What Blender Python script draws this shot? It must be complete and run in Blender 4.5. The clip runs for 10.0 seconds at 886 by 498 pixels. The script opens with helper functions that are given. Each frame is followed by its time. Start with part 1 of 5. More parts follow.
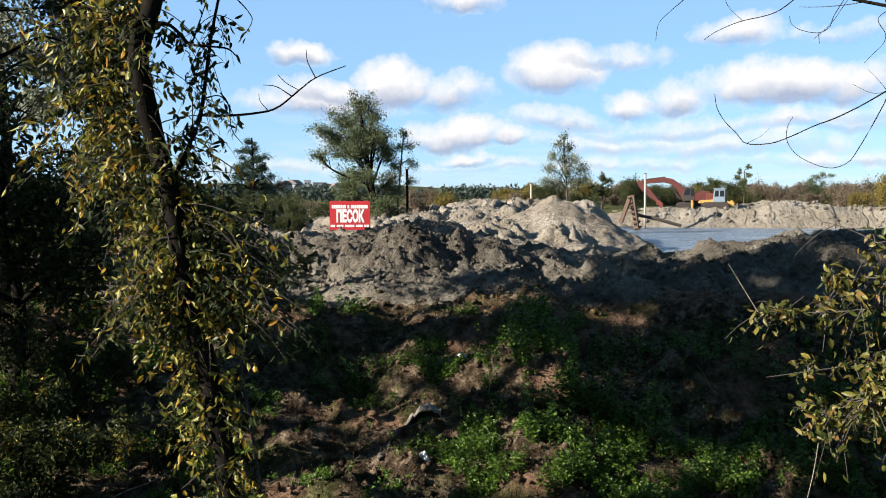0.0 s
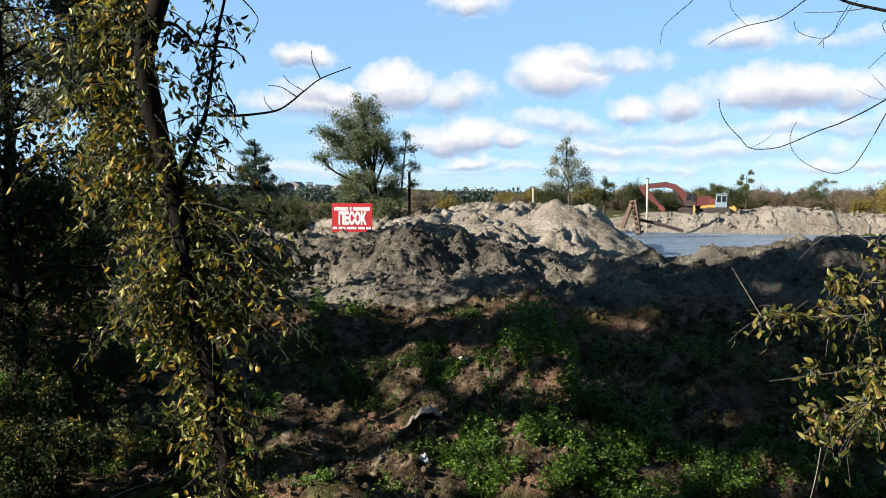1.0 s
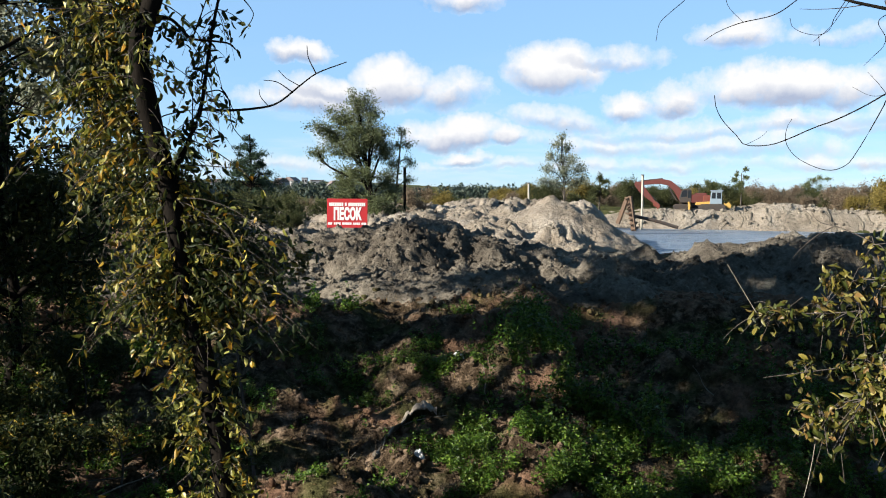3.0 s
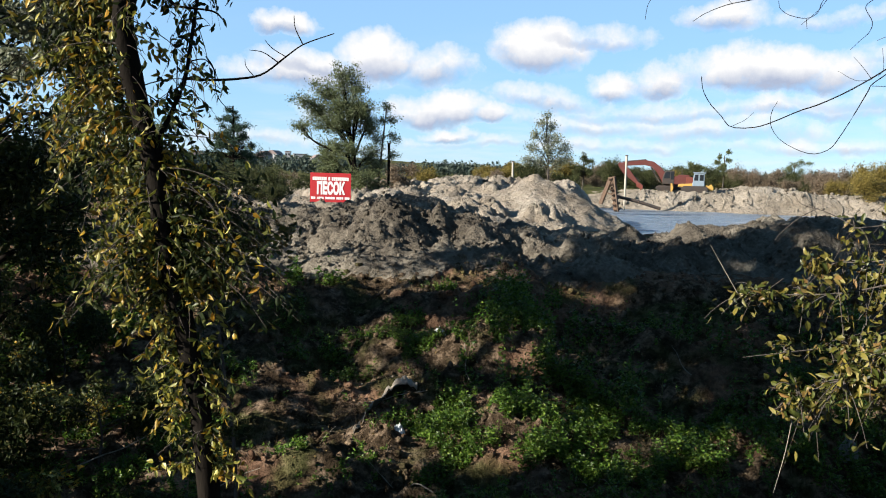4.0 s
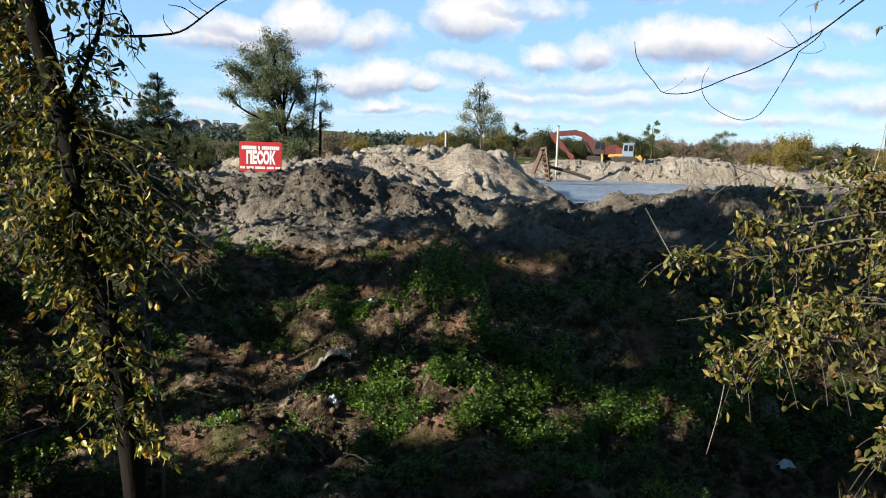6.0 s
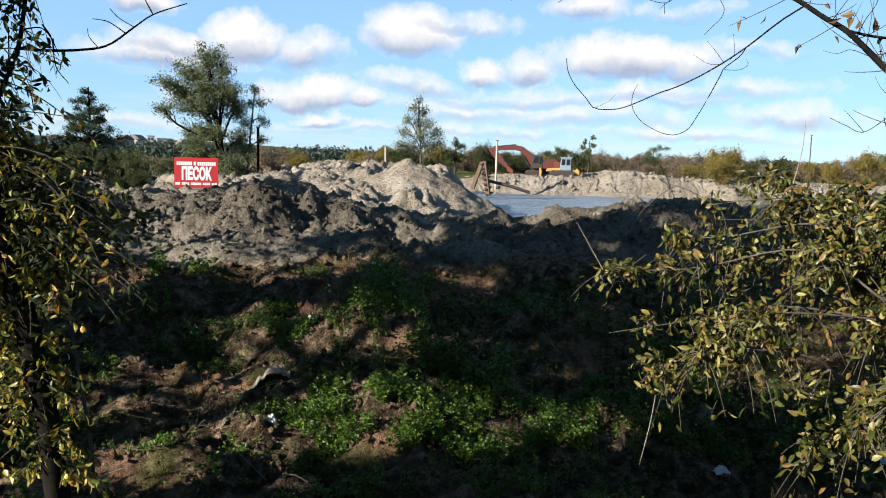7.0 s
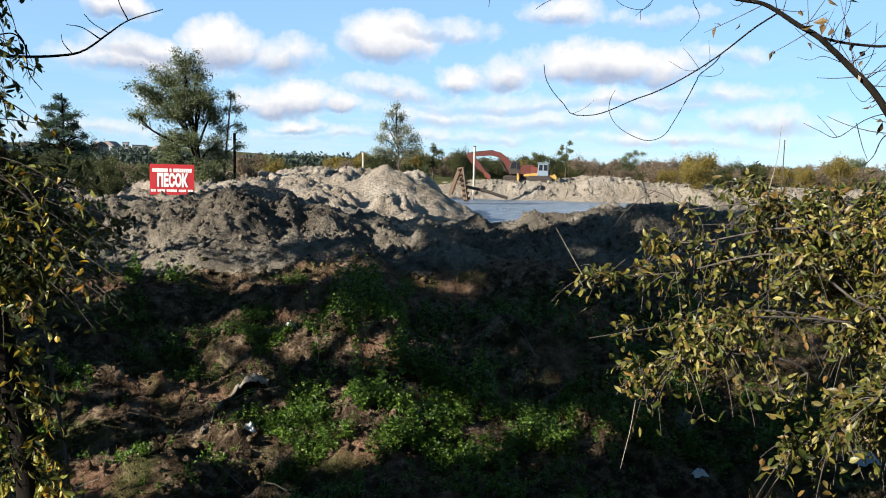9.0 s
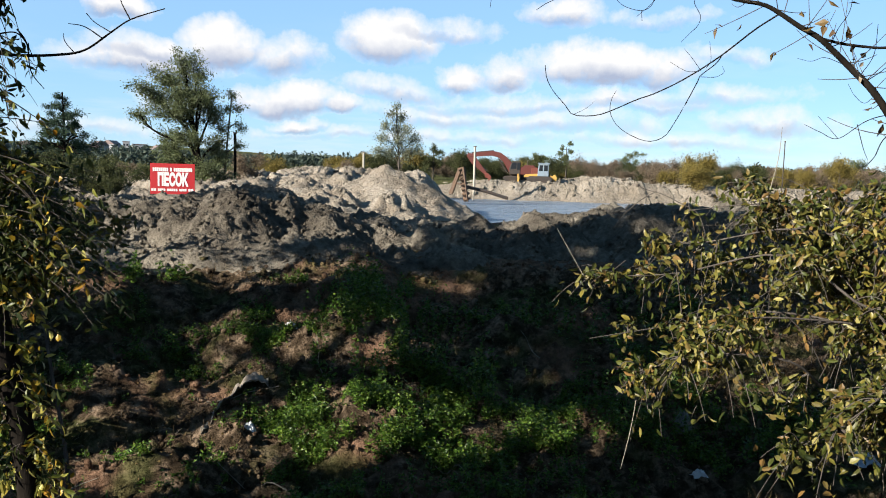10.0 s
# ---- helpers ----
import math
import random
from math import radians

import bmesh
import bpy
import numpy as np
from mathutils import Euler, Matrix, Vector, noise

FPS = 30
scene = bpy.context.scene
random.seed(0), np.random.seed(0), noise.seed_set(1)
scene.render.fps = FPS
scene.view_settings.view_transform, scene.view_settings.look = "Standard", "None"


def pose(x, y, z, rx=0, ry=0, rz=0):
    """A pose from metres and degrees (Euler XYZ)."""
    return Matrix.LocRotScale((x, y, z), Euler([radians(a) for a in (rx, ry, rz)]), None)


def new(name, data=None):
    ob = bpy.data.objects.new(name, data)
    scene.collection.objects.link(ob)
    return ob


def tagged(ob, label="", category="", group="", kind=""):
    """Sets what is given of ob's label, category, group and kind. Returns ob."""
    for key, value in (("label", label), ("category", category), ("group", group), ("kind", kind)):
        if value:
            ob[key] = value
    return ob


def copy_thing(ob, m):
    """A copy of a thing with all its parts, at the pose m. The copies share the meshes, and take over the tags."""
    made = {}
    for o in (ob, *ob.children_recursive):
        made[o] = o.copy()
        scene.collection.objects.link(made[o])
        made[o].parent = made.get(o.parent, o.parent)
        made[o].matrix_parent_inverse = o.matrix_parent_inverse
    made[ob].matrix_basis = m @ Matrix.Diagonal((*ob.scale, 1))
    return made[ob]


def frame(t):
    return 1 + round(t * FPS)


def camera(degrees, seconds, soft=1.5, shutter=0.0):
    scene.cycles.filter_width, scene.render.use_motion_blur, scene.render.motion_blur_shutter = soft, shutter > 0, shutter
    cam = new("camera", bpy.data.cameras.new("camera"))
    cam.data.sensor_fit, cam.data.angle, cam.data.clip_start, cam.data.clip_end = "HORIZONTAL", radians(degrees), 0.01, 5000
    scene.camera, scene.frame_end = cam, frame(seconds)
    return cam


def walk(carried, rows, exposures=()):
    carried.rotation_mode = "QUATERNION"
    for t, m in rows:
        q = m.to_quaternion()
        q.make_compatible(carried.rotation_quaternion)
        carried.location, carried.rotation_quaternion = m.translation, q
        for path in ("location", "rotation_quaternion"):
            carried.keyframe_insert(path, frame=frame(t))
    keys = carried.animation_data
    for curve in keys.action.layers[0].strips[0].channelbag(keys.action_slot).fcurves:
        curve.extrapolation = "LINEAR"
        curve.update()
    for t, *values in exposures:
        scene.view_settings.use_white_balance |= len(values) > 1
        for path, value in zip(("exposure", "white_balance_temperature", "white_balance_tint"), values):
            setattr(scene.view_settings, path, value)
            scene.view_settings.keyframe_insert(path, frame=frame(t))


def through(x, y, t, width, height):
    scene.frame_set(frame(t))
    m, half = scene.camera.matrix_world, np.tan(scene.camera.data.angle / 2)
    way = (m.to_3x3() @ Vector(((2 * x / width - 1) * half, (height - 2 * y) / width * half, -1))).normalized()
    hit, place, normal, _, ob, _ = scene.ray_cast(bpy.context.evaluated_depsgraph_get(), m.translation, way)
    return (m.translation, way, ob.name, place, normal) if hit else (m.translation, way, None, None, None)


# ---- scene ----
cam = camera(57.0, 10.0, soft=1.0)
CZ = 4.0      # height of the lens above the pond
PATH = [  # seconds, x, y, z, yaw, pitch, roll
    (0.0, 0.000, 0.000, 0.000, 0.00, -3.80, 0.00), (0.5, -0.003, -0.001, -0.004, 0.32, -3.64, 0.26),
    (1.0, -0.011, -0.006, -0.009, 0.14, -3.58, -0.49), (1.5, -0.014, -0.006, -0.010, 0.40, -3.34, -0.48),
    (2.0, -0.012, 0.004, -0.009, -0.19, -3.43, -0.36), (2.5, -0.012, -0.002, -0.009, 0.40, -3.33, -0.44),
    (2.7, -0.012, -0.001, -0.009, 0.23, -3.55, -0.46), (3.8, -0.023, 0.000, -0.016, -1.22, -4.87, -1.60),
    (4.0, -0.025, 0.000, -0.018, -1.32, -5.47, -1.85), (4.5, -0.017, -0.004, -0.027, -3.39, -7.06, -1.55),
    (5.0, -0.030, 0.099, -0.043, -5.58, -8.06, -1.83), (5.2, -0.027, 0.104, -0.047, -5.42, -7.62, -2.00),
    (6.3, -0.010, 0.117, -0.059, -6.22, -7.17, -2.10), (6.5, -0.005, 0.114, -0.054, -6.49, -6.45, -2.16),
    (7.0, 0.022, 0.120, -0.051, -10.16, -6.22, -1.77), (7.5, 0.039, 0.136, -0.050, -12.29, -6.10, -1.29),
    (8.0, 0.023, 0.119, -0.049, -12.10, -5.89, -1.22), (8.5, 0.019, 0.124, -0.048, -11.63, -5.71, -1.42),
    (9.0, 0.016, 0.129, -0.049, -11.72, -5.77, -1.59), (9.5, 0.014, 0.134, -0.050, -11.87, -5.75, -1.67),
    (10.0, 0.010, 0.125, -0.050, -11.70, -5.76, -1.77)]
walk(cam, [(t, pose(x, y, CZ + z, 90 + p, r, yaw)) for t, x, y, z, yaw, p, r in PATH])

# ---------------------------------------------------------------- light
SUN_AZ, SUN_EL = -112.0, 24.5     # degrees: clockwise from straight ahead, above the horizon
SUN_STRENGTH, SKY_STRENGTH, CLOUD_WHITE = 5.0, 0.038, 0.25
sun_data = bpy.data.lights.new("sun", "SUN")
sun_data.energy, sun_data.angle, sun_data.color = SUN_STRENGTH, radians(0.53), (1.0, 0.93, 0.82)
sun = new("sun", sun_data)
_a, _e = radians(SUN_AZ), radians(SUN_EL)
_to_sun = Vector((math.sin(_a) * math.cos(_e), math.cos(_a) * math.cos(_e), math.sin(_e)))
sun.rotation_mode = "QUATERNION"
sun.rotation_quaternion = (-_to_sun).to_track_quat("-Z", "Y")
scene.view_settings.exposure = 2.0


class Graph:
    """Short hand for building node trees."""

    def __init__(self, tree):
        self.tree = tree
        tree.nodes.clear()

    def node(self, kind, inputs=(), **props):
        n = self.tree.nodes.new(kind)
        if "operation" in props:
            n.operation, n.use_clamp = props["operation"], props["use_clamp"]
        if "blend_type" in props:
            n.data_type, n.blend_type = "RGBA", props["blend_type"]
        for k, v in dict(inputs).items():
            if isinstance(v, bpy.types.NodeSocket):
                self.tree.links.new(v, n.inputs[k])
            else:
                n.inputs[k].default_value = v
        return n

    def math(self, op, a, b=0.0, c=0.0, clamp=False):
        return self.node("ShaderNodeMath", {0: a, 1: b, 2: c}, operation=op, use_clamp=clamp).outputs[0]

    def mix(self, fac, a, b, blend="MIX"):
        n = self.node("ShaderNodeMix", {0: fac, 6: a, 7: b}, blend_type=blend)
        return n.outputs[2]

    def noise(self, vec, scale, detail=4.0, rough=0.55, out="Fac"):
        ins = {"Scale": scale, "Detail": detail, "Roughness": rough}
        if vec is not None:
            ins["Vector"] = vec
        return self.node("ShaderNodeTexNoise", ins).outputs[out]

    def ramp(self, fac, stops):
        n = self.node("ShaderNodeValToRGB", {0: fac})
        while len(n.color_ramp.elements) < len(stops):
            n.color_ramp.elements.new(0.5)
        for e, (p, c) in zip(n.color_ramp.elements, stops):
            e.position, e.color = p, (*c, 1)
        return n.outputs[0]

    def span(self, v, a, b, c=0.0, d=1.0):
        return self.node("ShaderNodeMapRange", {0: v, 1: a, 2: b, 3: c, 4: d}).outputs[0]


world = bpy.data.worlds.new("world")
scene.world = world
world.use_nodes = True
g = Graph(world.node_tree)
sky = g.node("ShaderNodeTexSky")
sky.sky_type, sky.sun_disc, sky.sun_elevation, sky.sun_rotation = "NISHITA", False, radians(SUN_EL), radians(SUN_AZ)
sky.air_density, sky.dust_density, sky.ozone_density = 1.0, 0.0, 4.0
sky.altitude = 300
way = g.node("ShaderNodeTexCoord").outputs["Generated"]
sep = g.node("ShaderNodeSeparateXYZ", {0: way})
wx, wy, wz = sep.outputs
warp = g.noise(way, 11.0, 7.0, 0.62, "Color")
wsep = g.node("ShaderNodeSeparateXYZ", {0: warp})
az = g.math("MULTIPLY", g.math("ARCTAN2", wx, wy), 57.2958)
el = g.math("MULTIPLY", g.math("ARCSINE", wz), 57.2958)
az = g.math("ADD", az, g.math("MULTIPLY", g.math("SUBTRACT", wsep.outputs[0], 0.5), 4.5))
el = g.math("ADD", el, g.math("MULTIPLY", g.math("SUBTRACT", wsep.outputs[1], 0.5), 3.0))
CUMULUS = [  # azimuth, elevation, half width, half height, thickness
    (-9.6, 9.5, 2.4, 1.02, 1.00), (1.2, 13.2, 3.2, 0.96, 0.80), (7.9, 8.6, 4.0, 2.04, 1.10), (12.0, 9.4, 4.5, 0.96, 0.55),
    (19.6, 10.4, 3.2, 1.14, 0.80), (22.8, 7.2, 7.0, 1.80, 1.20), (12.8, 6.1, 1.9, 1.08, 0.90), (15.4, 6.6, 2.0, 1.20, 0.90),
    (-3.2, 7.6, 2.9, 1.80, 1.10), (-8.8, 6.2, 5.8, 1.32, 0.80), (0.4, 7.0, 3.2, 1.44, 0.80), (1.0, 4.2, 4.5, 1.32, 1.00),
    (4.4, 4.0, 2.1, 0.84, 0.90), (1.8, 2.4, 2.2, 0.60, 0.80), (8.4, 5.3, 4.5, 0.96, 0.60), (11.0, 3.7, 6.2, 0.84, 0.50),
    (-7.2, 3.6, 3.0, 1.08, 0.50), (20.0, 3.4, 8.8, 1.08, 0.55), (29.0, 5.2, 6.2, 0.84, 0.50), (33.0, 3.6, 5.0, 1.08, 0.60),
    (31.0, 7.6, 3.8, 0.72, 0.40), (16.0, 4.6, 9.0, 0.8, 0.50), (25.0, 4.7, 7.0, 0.8, 0.60), (27.0, 2.2, 9.0, 0.7, 0.50), (5.0, 1.9, 8.0, 0.5, 0.40),
    (14.0, 2.3, 8.0, 0.6, 0.45), (-13.0, 1.8, 6.0, 0.6, 0.40), (-6.0, 6.9, 6.5, 1.1, 0.70), (26.0, 10.2, 5.0, 0.6, 0.45)]
cover = None
for a0, e0, w, h, k in CUMULUS:
    dx = g.math("DIVIDE", g.math("SUBTRACT", az, a0), w)
    dy = g.math("DIVIDE", g.math("SUBTRACT", el, e0), h)
    d = g.math("SUBTRACT", 1.0, g.math("ADD", g.math("MULTIPLY", dx, dx), g.math("MULTIPLY", dy, dy)))
    d = g.math("MULTIPLY", d, k)
    # underside of a cloud: lower half counts as shade
    low = g.math("MULTIPLY", g.math("MULTIPLY", dy, -1.0), g.span(d, 0.0, 0.5))
    if cover is None:
        cover, shade = d, low
    else:
        cover, shade = g.math("MAXIMUM", cover, d), g.math("MAXIMUM", shade, low)
flat = g.node("ShaderNodeCombineXYZ", {0: g.math("DIVIDE", wx, g.math("ADD", g.math("MAXIMUM", wz, 0.0), 0.09)),
                                       1: g.math("DIVIDE", wy, g.math("ADD", g.math("MAXIMUM", wz, 0.0), 0.09))}).outputs[0]
streak = g.span(g.noise(flat, 0.75, 6.0, 0.6), 0.46, 0.72)
rest = g.span(g.noise(flat, 0.55, 6.0, 0.55), 0.6, 0.8)
outside = g.math("MAXIMUM", g.span(g.math("ABSOLUTE", az), 36.0, 46.0), g.span(el, 15.0, 24.0))
puffs = g.span(g.math("ADD", cover, g.math("MULTIPLY", g.math("SUBTRACT", g.noise(way, 30.0, 7.0, 0.6), 0.5), 1.8)), -0.15, 0.8)
haze = g.math("ADD", g.math("MULTIPLY", g.math("MULTIPLY", streak, g.span(el, 10.0, 1.0)), 0.36), g.span(el, 40.0, 15.0, 0.0, 0.14))
cloud = g.math("MAXIMUM", g.math("MAXIMUM", puffs, haze), g.math("MULTIPLY", rest, outside), clamp=True)
white = g.mix(g.span(shade, 0.0, 0.6), (CLOUD_WHITE, CLOUD_WHITE, CLOUD_WHITE * 1.01, 1),
              (CLOUD_WHITE * 0.46, CLOUD_WHITE * 0.53, CLOUD_WHITE * 0.70, 1))
blue = g.mix(1.0, g.mix(0.5, sky.outputs[0], (2.25, 4.8, 7.2, 1)), (SKY_STRENGTH * 0.83, SKY_STRENGTH * 0.975, SKY_STRENGTH * 1.11, 1), "MULTIPLY")
colour = g.mix(cloud, blue, white)
back = g.node("ShaderNodeBackground", {0: colour, 1: 1.0})
g.node("ShaderNodeOutputWorld", {0: back.outputs[0]})


# ---------------------------------------------------------------- materials
def material(name):
    m = bpy.data.materials.new(name)
    m.use_nodes = True
    return m, Graph(m.node_tree)


def surface(g, colour, rough=0.8, metal=0.0, bump=None, strength=0.4, distance=0.02, spec=0.35):
    ins = {"Base Color": colour, "Roughness": rough, "Metallic": metal, "Specular IOR Level": spec}
    if bump is not None:
        ins["Normal"] = g.node("ShaderNodeBump", {"Height": bump, "Strength": strength, "Distance": distance}).outputs[0]
    b = g.node("ShaderNodeBsdfPrincipled", ins)
    g.node("ShaderNodeOutputMaterial", {0: b.outputs[0]})


def earth(name, dark, mid, light, scale=1.0, bump=0.6, distance=0.03, rough=0.95):
    """Loose soil or sand: three tones mixed at two scales, with crumbs in relief."""
    m, g = material(name)
    v = g.node("ShaderNodeTexCoord").outputs["Object"]
    big = g.noise(v, 0.35 * scale, 4.0, 0.6)
    fine = g.noise(v, 5.0 * scale, 6.0, 0.7)
    mixed = g.math("ADD", g.math("MULTIPLY", big, 0.55), g.math("MULTIPLY", fine, 0.45))
    col = g.ramp(mixed, [(0.33, dark), (0.5, mid), (0.68, light)])
    crumbs = g.math("ADD", g.noise(v, 11.0 * scale, 6.0, 0.75),
                    g.math("MULTIPLY", g.noise(v, 2.6 * scale, 3.0, 0.6), 1.6))
    surface(g, col, rough, 0.0, crumbs, bump, distance, 0.03)
    return m


def ground_material():
    """The bank: brown and reddish soil with leaf litter, green with moss and low weeds farther away."""
    m, g = material("bank_soil")
    v = g.node("ShaderNodeTexCoord").outputs["Object"]
    sep = g.node("ShaderNodeSeparateXYZ", {0: v})
    fine = g.noise(v, 4.2, 6.0, 0.7)
    big = g.noise(v, 0.5, 4.0, 0.6)
    soil = g.ramp(fine, [(0.3, (0.008, 0.006, 0.004)), (0.48, (0.046, 0.033, 0.021)), (0.68, (0.215, 0.158, 0.110))])
    red = g.ramp(fine, [(0.3, (0.034, 0.019, 0.012)), (0.7, (0.215, 0.130, 0.086))])
    bare = g.math("ADD", big, g.span(sep.outputs[1], 14.5, 17.5, 0.0, 0.09))     # subsoil laid bare high on the bank
    soil = g.mix(g.span(bare, 0.52, 0.64), soil, red)
    moss = g.ramp(fine, [(0.35, (0.010, 0.014, 0.005)), (0.65, (0.048, 0.060, 0.016))])
    soil = g.mix(g.math("MULTIPLY", g.span(g.noise(v, 0.9, 4.0, 0.6), 0.5, 0.62), 0.7), soil, moss)
    field = g.ramp(g.noise(v, 0.25, 6.0, 0.7), [(0.35, (0.0238, 0.0306, 0.0095)), (0.55, (0.0510, 0.0510, 0.0190)),
                                                (0.75, (0.1020, 0.0816, 0.0374))])
    col = g.mix(g.span(sep.outputs[1], 40.0, 60.0), soil, field)
    relief = g.math("ADD", g.noise(v, 14.0, 6.0, 0.8), g.math("MULTIPLY", g.noise(v, 3.5, 4.0, 0.7), 1.5))
    surface(g, col, 0.95, 0.0, relief, 1.0, 0.09, 0.02)
    return m


def leaf_material(name, tones, rough=0.5, through=0.35, gloss=0.07):
    """Leaves: every leaf has its own tone; some light goes through them."""
    m, g = material(name)
    geo = g.node("ShaderNodeNewGeometry")
    step = 1.0 / max(1, len(tones) - 1)
    col = g.ramp(geo.outputs["Random Per Island"], [(i * step, c) for i, c in enumerate(tones)])
    v = g.node("ShaderNodeTexCoord").outputs["Object"]
    col = g.mix(g.math("MULTIPLY", g.span(g.noise(v, 1.3, 3.0, 0.6), 0.35, 0.7), 0.45), col,
                (tones[0][0] * 0.7, tones[0][1] * 0.75, tones[0][2] * 0.7, 1))
    b = g.node("ShaderNodeBsdfPrincipled", {"Base Color": col, "Roughness": rough, "Specular IOR Level": gloss})
    t = g.node("ShaderNodeBsdfTranslucent", {"Color": col})
    mx = g.node("ShaderNodeMixShader", {0: through, 1: b.outputs[0], 2: t.outputs[0]})
    g.node("ShaderNodeOutputMaterial", {0: mx.outputs[0]})
    return m


def bark_material(name, dark, light, scale=8.0):
    m, g = material(name)
    v = g.node("ShaderNodeTexCoord").outputs["Object"]
    s = g.node("ShaderNodeMapping", {0: v, 3: (1, 1, 0.25)}).outputs[0]
    n = g.noise(s, scale, 6.0, 0.7)
    surface(g, g.ramp(n, [(0.3, dark), (0.7, light)]), 0.9, 0.0, n, 0.8, 0.02, 0.02)
    return m


def paint(name, colour, rough=0.5, metal=0.0, wear=0.35, dirt=(0.09, 0.07, 0.05)):
    """Used paint or plain stuff: dusty patches, scuffs and a little relief."""
    m, g = material(name)
    v = g.node("ShaderNodeTexCoord").outputs["Object"]
    n = g.noise(v, 2.2, 6.0, 0.7)
    f = g.noise(v, 17.0, 4.0, 0.6)
    col = g.mix(g.math("MULTIPLY", g.span(n, 0.45, 0.75), wear), (*colour, 1), (*dirt, 1))
    col = g.mix(g.math("MULTIPLY", g.span(f, 0.55, 0.75), wear * 0.5), col, (*[c * 0.6 for c in colour], 1))
    surface(g, col, g.span(n, 0.3, 0.7, rough - 0.1, rough + 0.15), metal, f, 0.15, 0.004)
    return m


def water_material():
    m, g = material("pond_water")
    v = g.node("ShaderNodeTexCoord").outputs["Object"]
    s = g.node("ShaderNodeMapping", {0: v, 3: (0.6, 1.6, 1)}).outputs[0]
    n = g.math("ADD", g.noise(s, 1.6, 5.0, 0.6), g.math("MULTIPLY", g.noise(s, 7.0, 3.0, 0.6), 0.4))
    # blue-grey base: some of the sky's reflection is put into the colour
    sky_tone = g.ramp(g.noise(s, 0.12, 4.0, 0.6), [(0.35, (0.0832, 0.1056, 0.1312)), (0.65, (0.1280, 0.1504, 0.1760))])
    surface(g, sky_tone, g.span(g.noise(s, 0.3, 4.0, 0.6), 0.35, 0.65, 0.22, 0.42), 0.0, n, 1.0, 0.5, 0.4)
    return m


M_GROUND = ground_material()
M_HEAP = earth("grey_soil", (0.024, 0.020, 0.016), (0.092, 0.080, 0.064), (0.220, 0.196, 0.158), 1.0, 1.0, 0.12)
M_SAND = earth("pale_sand", (0.088, 0.071, 0.053), (0.190, 0.161, 0.127), (0.290, 0.258, 0.213), 0.8, 1.0, 0.2)
M_BANK = earth("dug_sand", (0.095, 0.077, 0.056), (0.176, 0.150, 0.118), (0.240, 0.214, 0.178), 0.45, 1.0, 0.35)
M_WATER = water_material()
# near-black tones: shade on the trunks is put into the bark colour
M_BARK = bark_material("shade_dark_bark", (0.003, 0.0026, 0.0022), (0.012, 0.010, 0.008))
M_TWIG = bark_material("grey_twig", (0.0224, 0.0192, 0.0176), (0.0768, 0.0672, 0.0576), 20.0)
M_PALE = bark_material("dry_stick", (0.0900, 0.0788, 0.0622), (0.2137, 0.1913, 0.1575), 20.0)
M_LEAF_YELLOW = leaf_material("yellow_leaf", [(0.020, 0.030, 0.006), (0.110, 0.118, 0.018), (0.340, 0.200, 0.018), (0.034, 0.046, 0.008), (0.190, 0.180, 0.032), (0.420, 0.370, 0.110), (0.056, 0.070, 0.012), (0.240, 0.195, 0.030), (0.280, 0.130, 0.013)], 0.42, 0.3, 0.2)
M_LEAF_BUSH = leaf_material("autumn_bush_leaf", [(0.009, 0.013, 0.004), (0.044, 0.054, 0.010), (0.160, 0.130, 0.026), (0.018, 0.026, 0.005), (0.066, 0.074, 0.014), (0.150, 0.085, 0.028), (0.032, 0.042, 0.008), (0.270, 0.230, 0.080)], 0.42, 0.3, 0.2)
M_LEAF_WILLOW = leaf_material("willow_leaf", [(0.044, 0.058, 0.024), (0.084, 0.098, 0.044), (0.130, 0.145, 0.080), (0.056, 0.068, 0.026)])
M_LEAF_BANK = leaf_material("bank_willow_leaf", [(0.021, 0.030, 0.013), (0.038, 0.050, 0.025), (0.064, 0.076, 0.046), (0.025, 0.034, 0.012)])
# dark green, with the deep shade of the ravine put into the colour
M_LEAF_DARK = leaf_material("shade_dark_leaf", [(0.010, 0.016, 0.006), (0.020, 0.028, 0.010), (0.030, 0.039, 0.012), (0.050, 0.050, 0.011)])
M_LEAF_PINE = leaf_material("pine_needle", [(0.0161, 0.0306, 0.0179), (0.0272, 0.0459, 0.0272), (0.0408, 0.0612, 0.0391)], through=0.15)
M_LEAF_GREEN = leaf_material("weed_leaf", [(0.012, 0.026, 0.004), (0.034, 0.072, 0.008), (0.064, 0.125, 0.014), (0.120, 0.160, 0.026)], 0.4, 0.35, 0.2)
M_LEAF_SAPLING = leaf_material("poplar_leaf", [(0.0810, 0.0927, 0.0603), (0.1377, 0.1494, 0.1017), (0.2187, 0.2259, 0.1611)])
M_LEAF_SHRUB = [leaf_material("shrub_leaf_green", [(0.020, 0.026, 0.010), (0.038, 0.044, 0.017), (0.066, 0.066, 0.026)]),
                leaf_material("shrub_leaf_ochre", [(0.0720, 0.0600, 0.0176), (0.1368, 0.1048, 0.0288), (0.1928, 0.1448, 0.0400)]),
                leaf_material("shrub_leaf_brown", [(0.076, 0.054, 0.036), (0.128, 0.095, 0.066), (0.170, 0.136, 0.098)])]
M_FOREST = leaf_material("forest_leaf", [(0.0229, 0.0348, 0.0281), (0.0374, 0.0501, 0.0408), (0.0544, 0.0663, 0.0501)], through=0.136)
M_LITTER = leaf_material("fallen_leaf", [(0.036, 0.022, 0.012), (0.080, 0.052, 0.024), (0.136, 0.096, 0.040), (0.056, 0.036, 0.020), (0.176, 0.152, 0.112)], through=0.111)
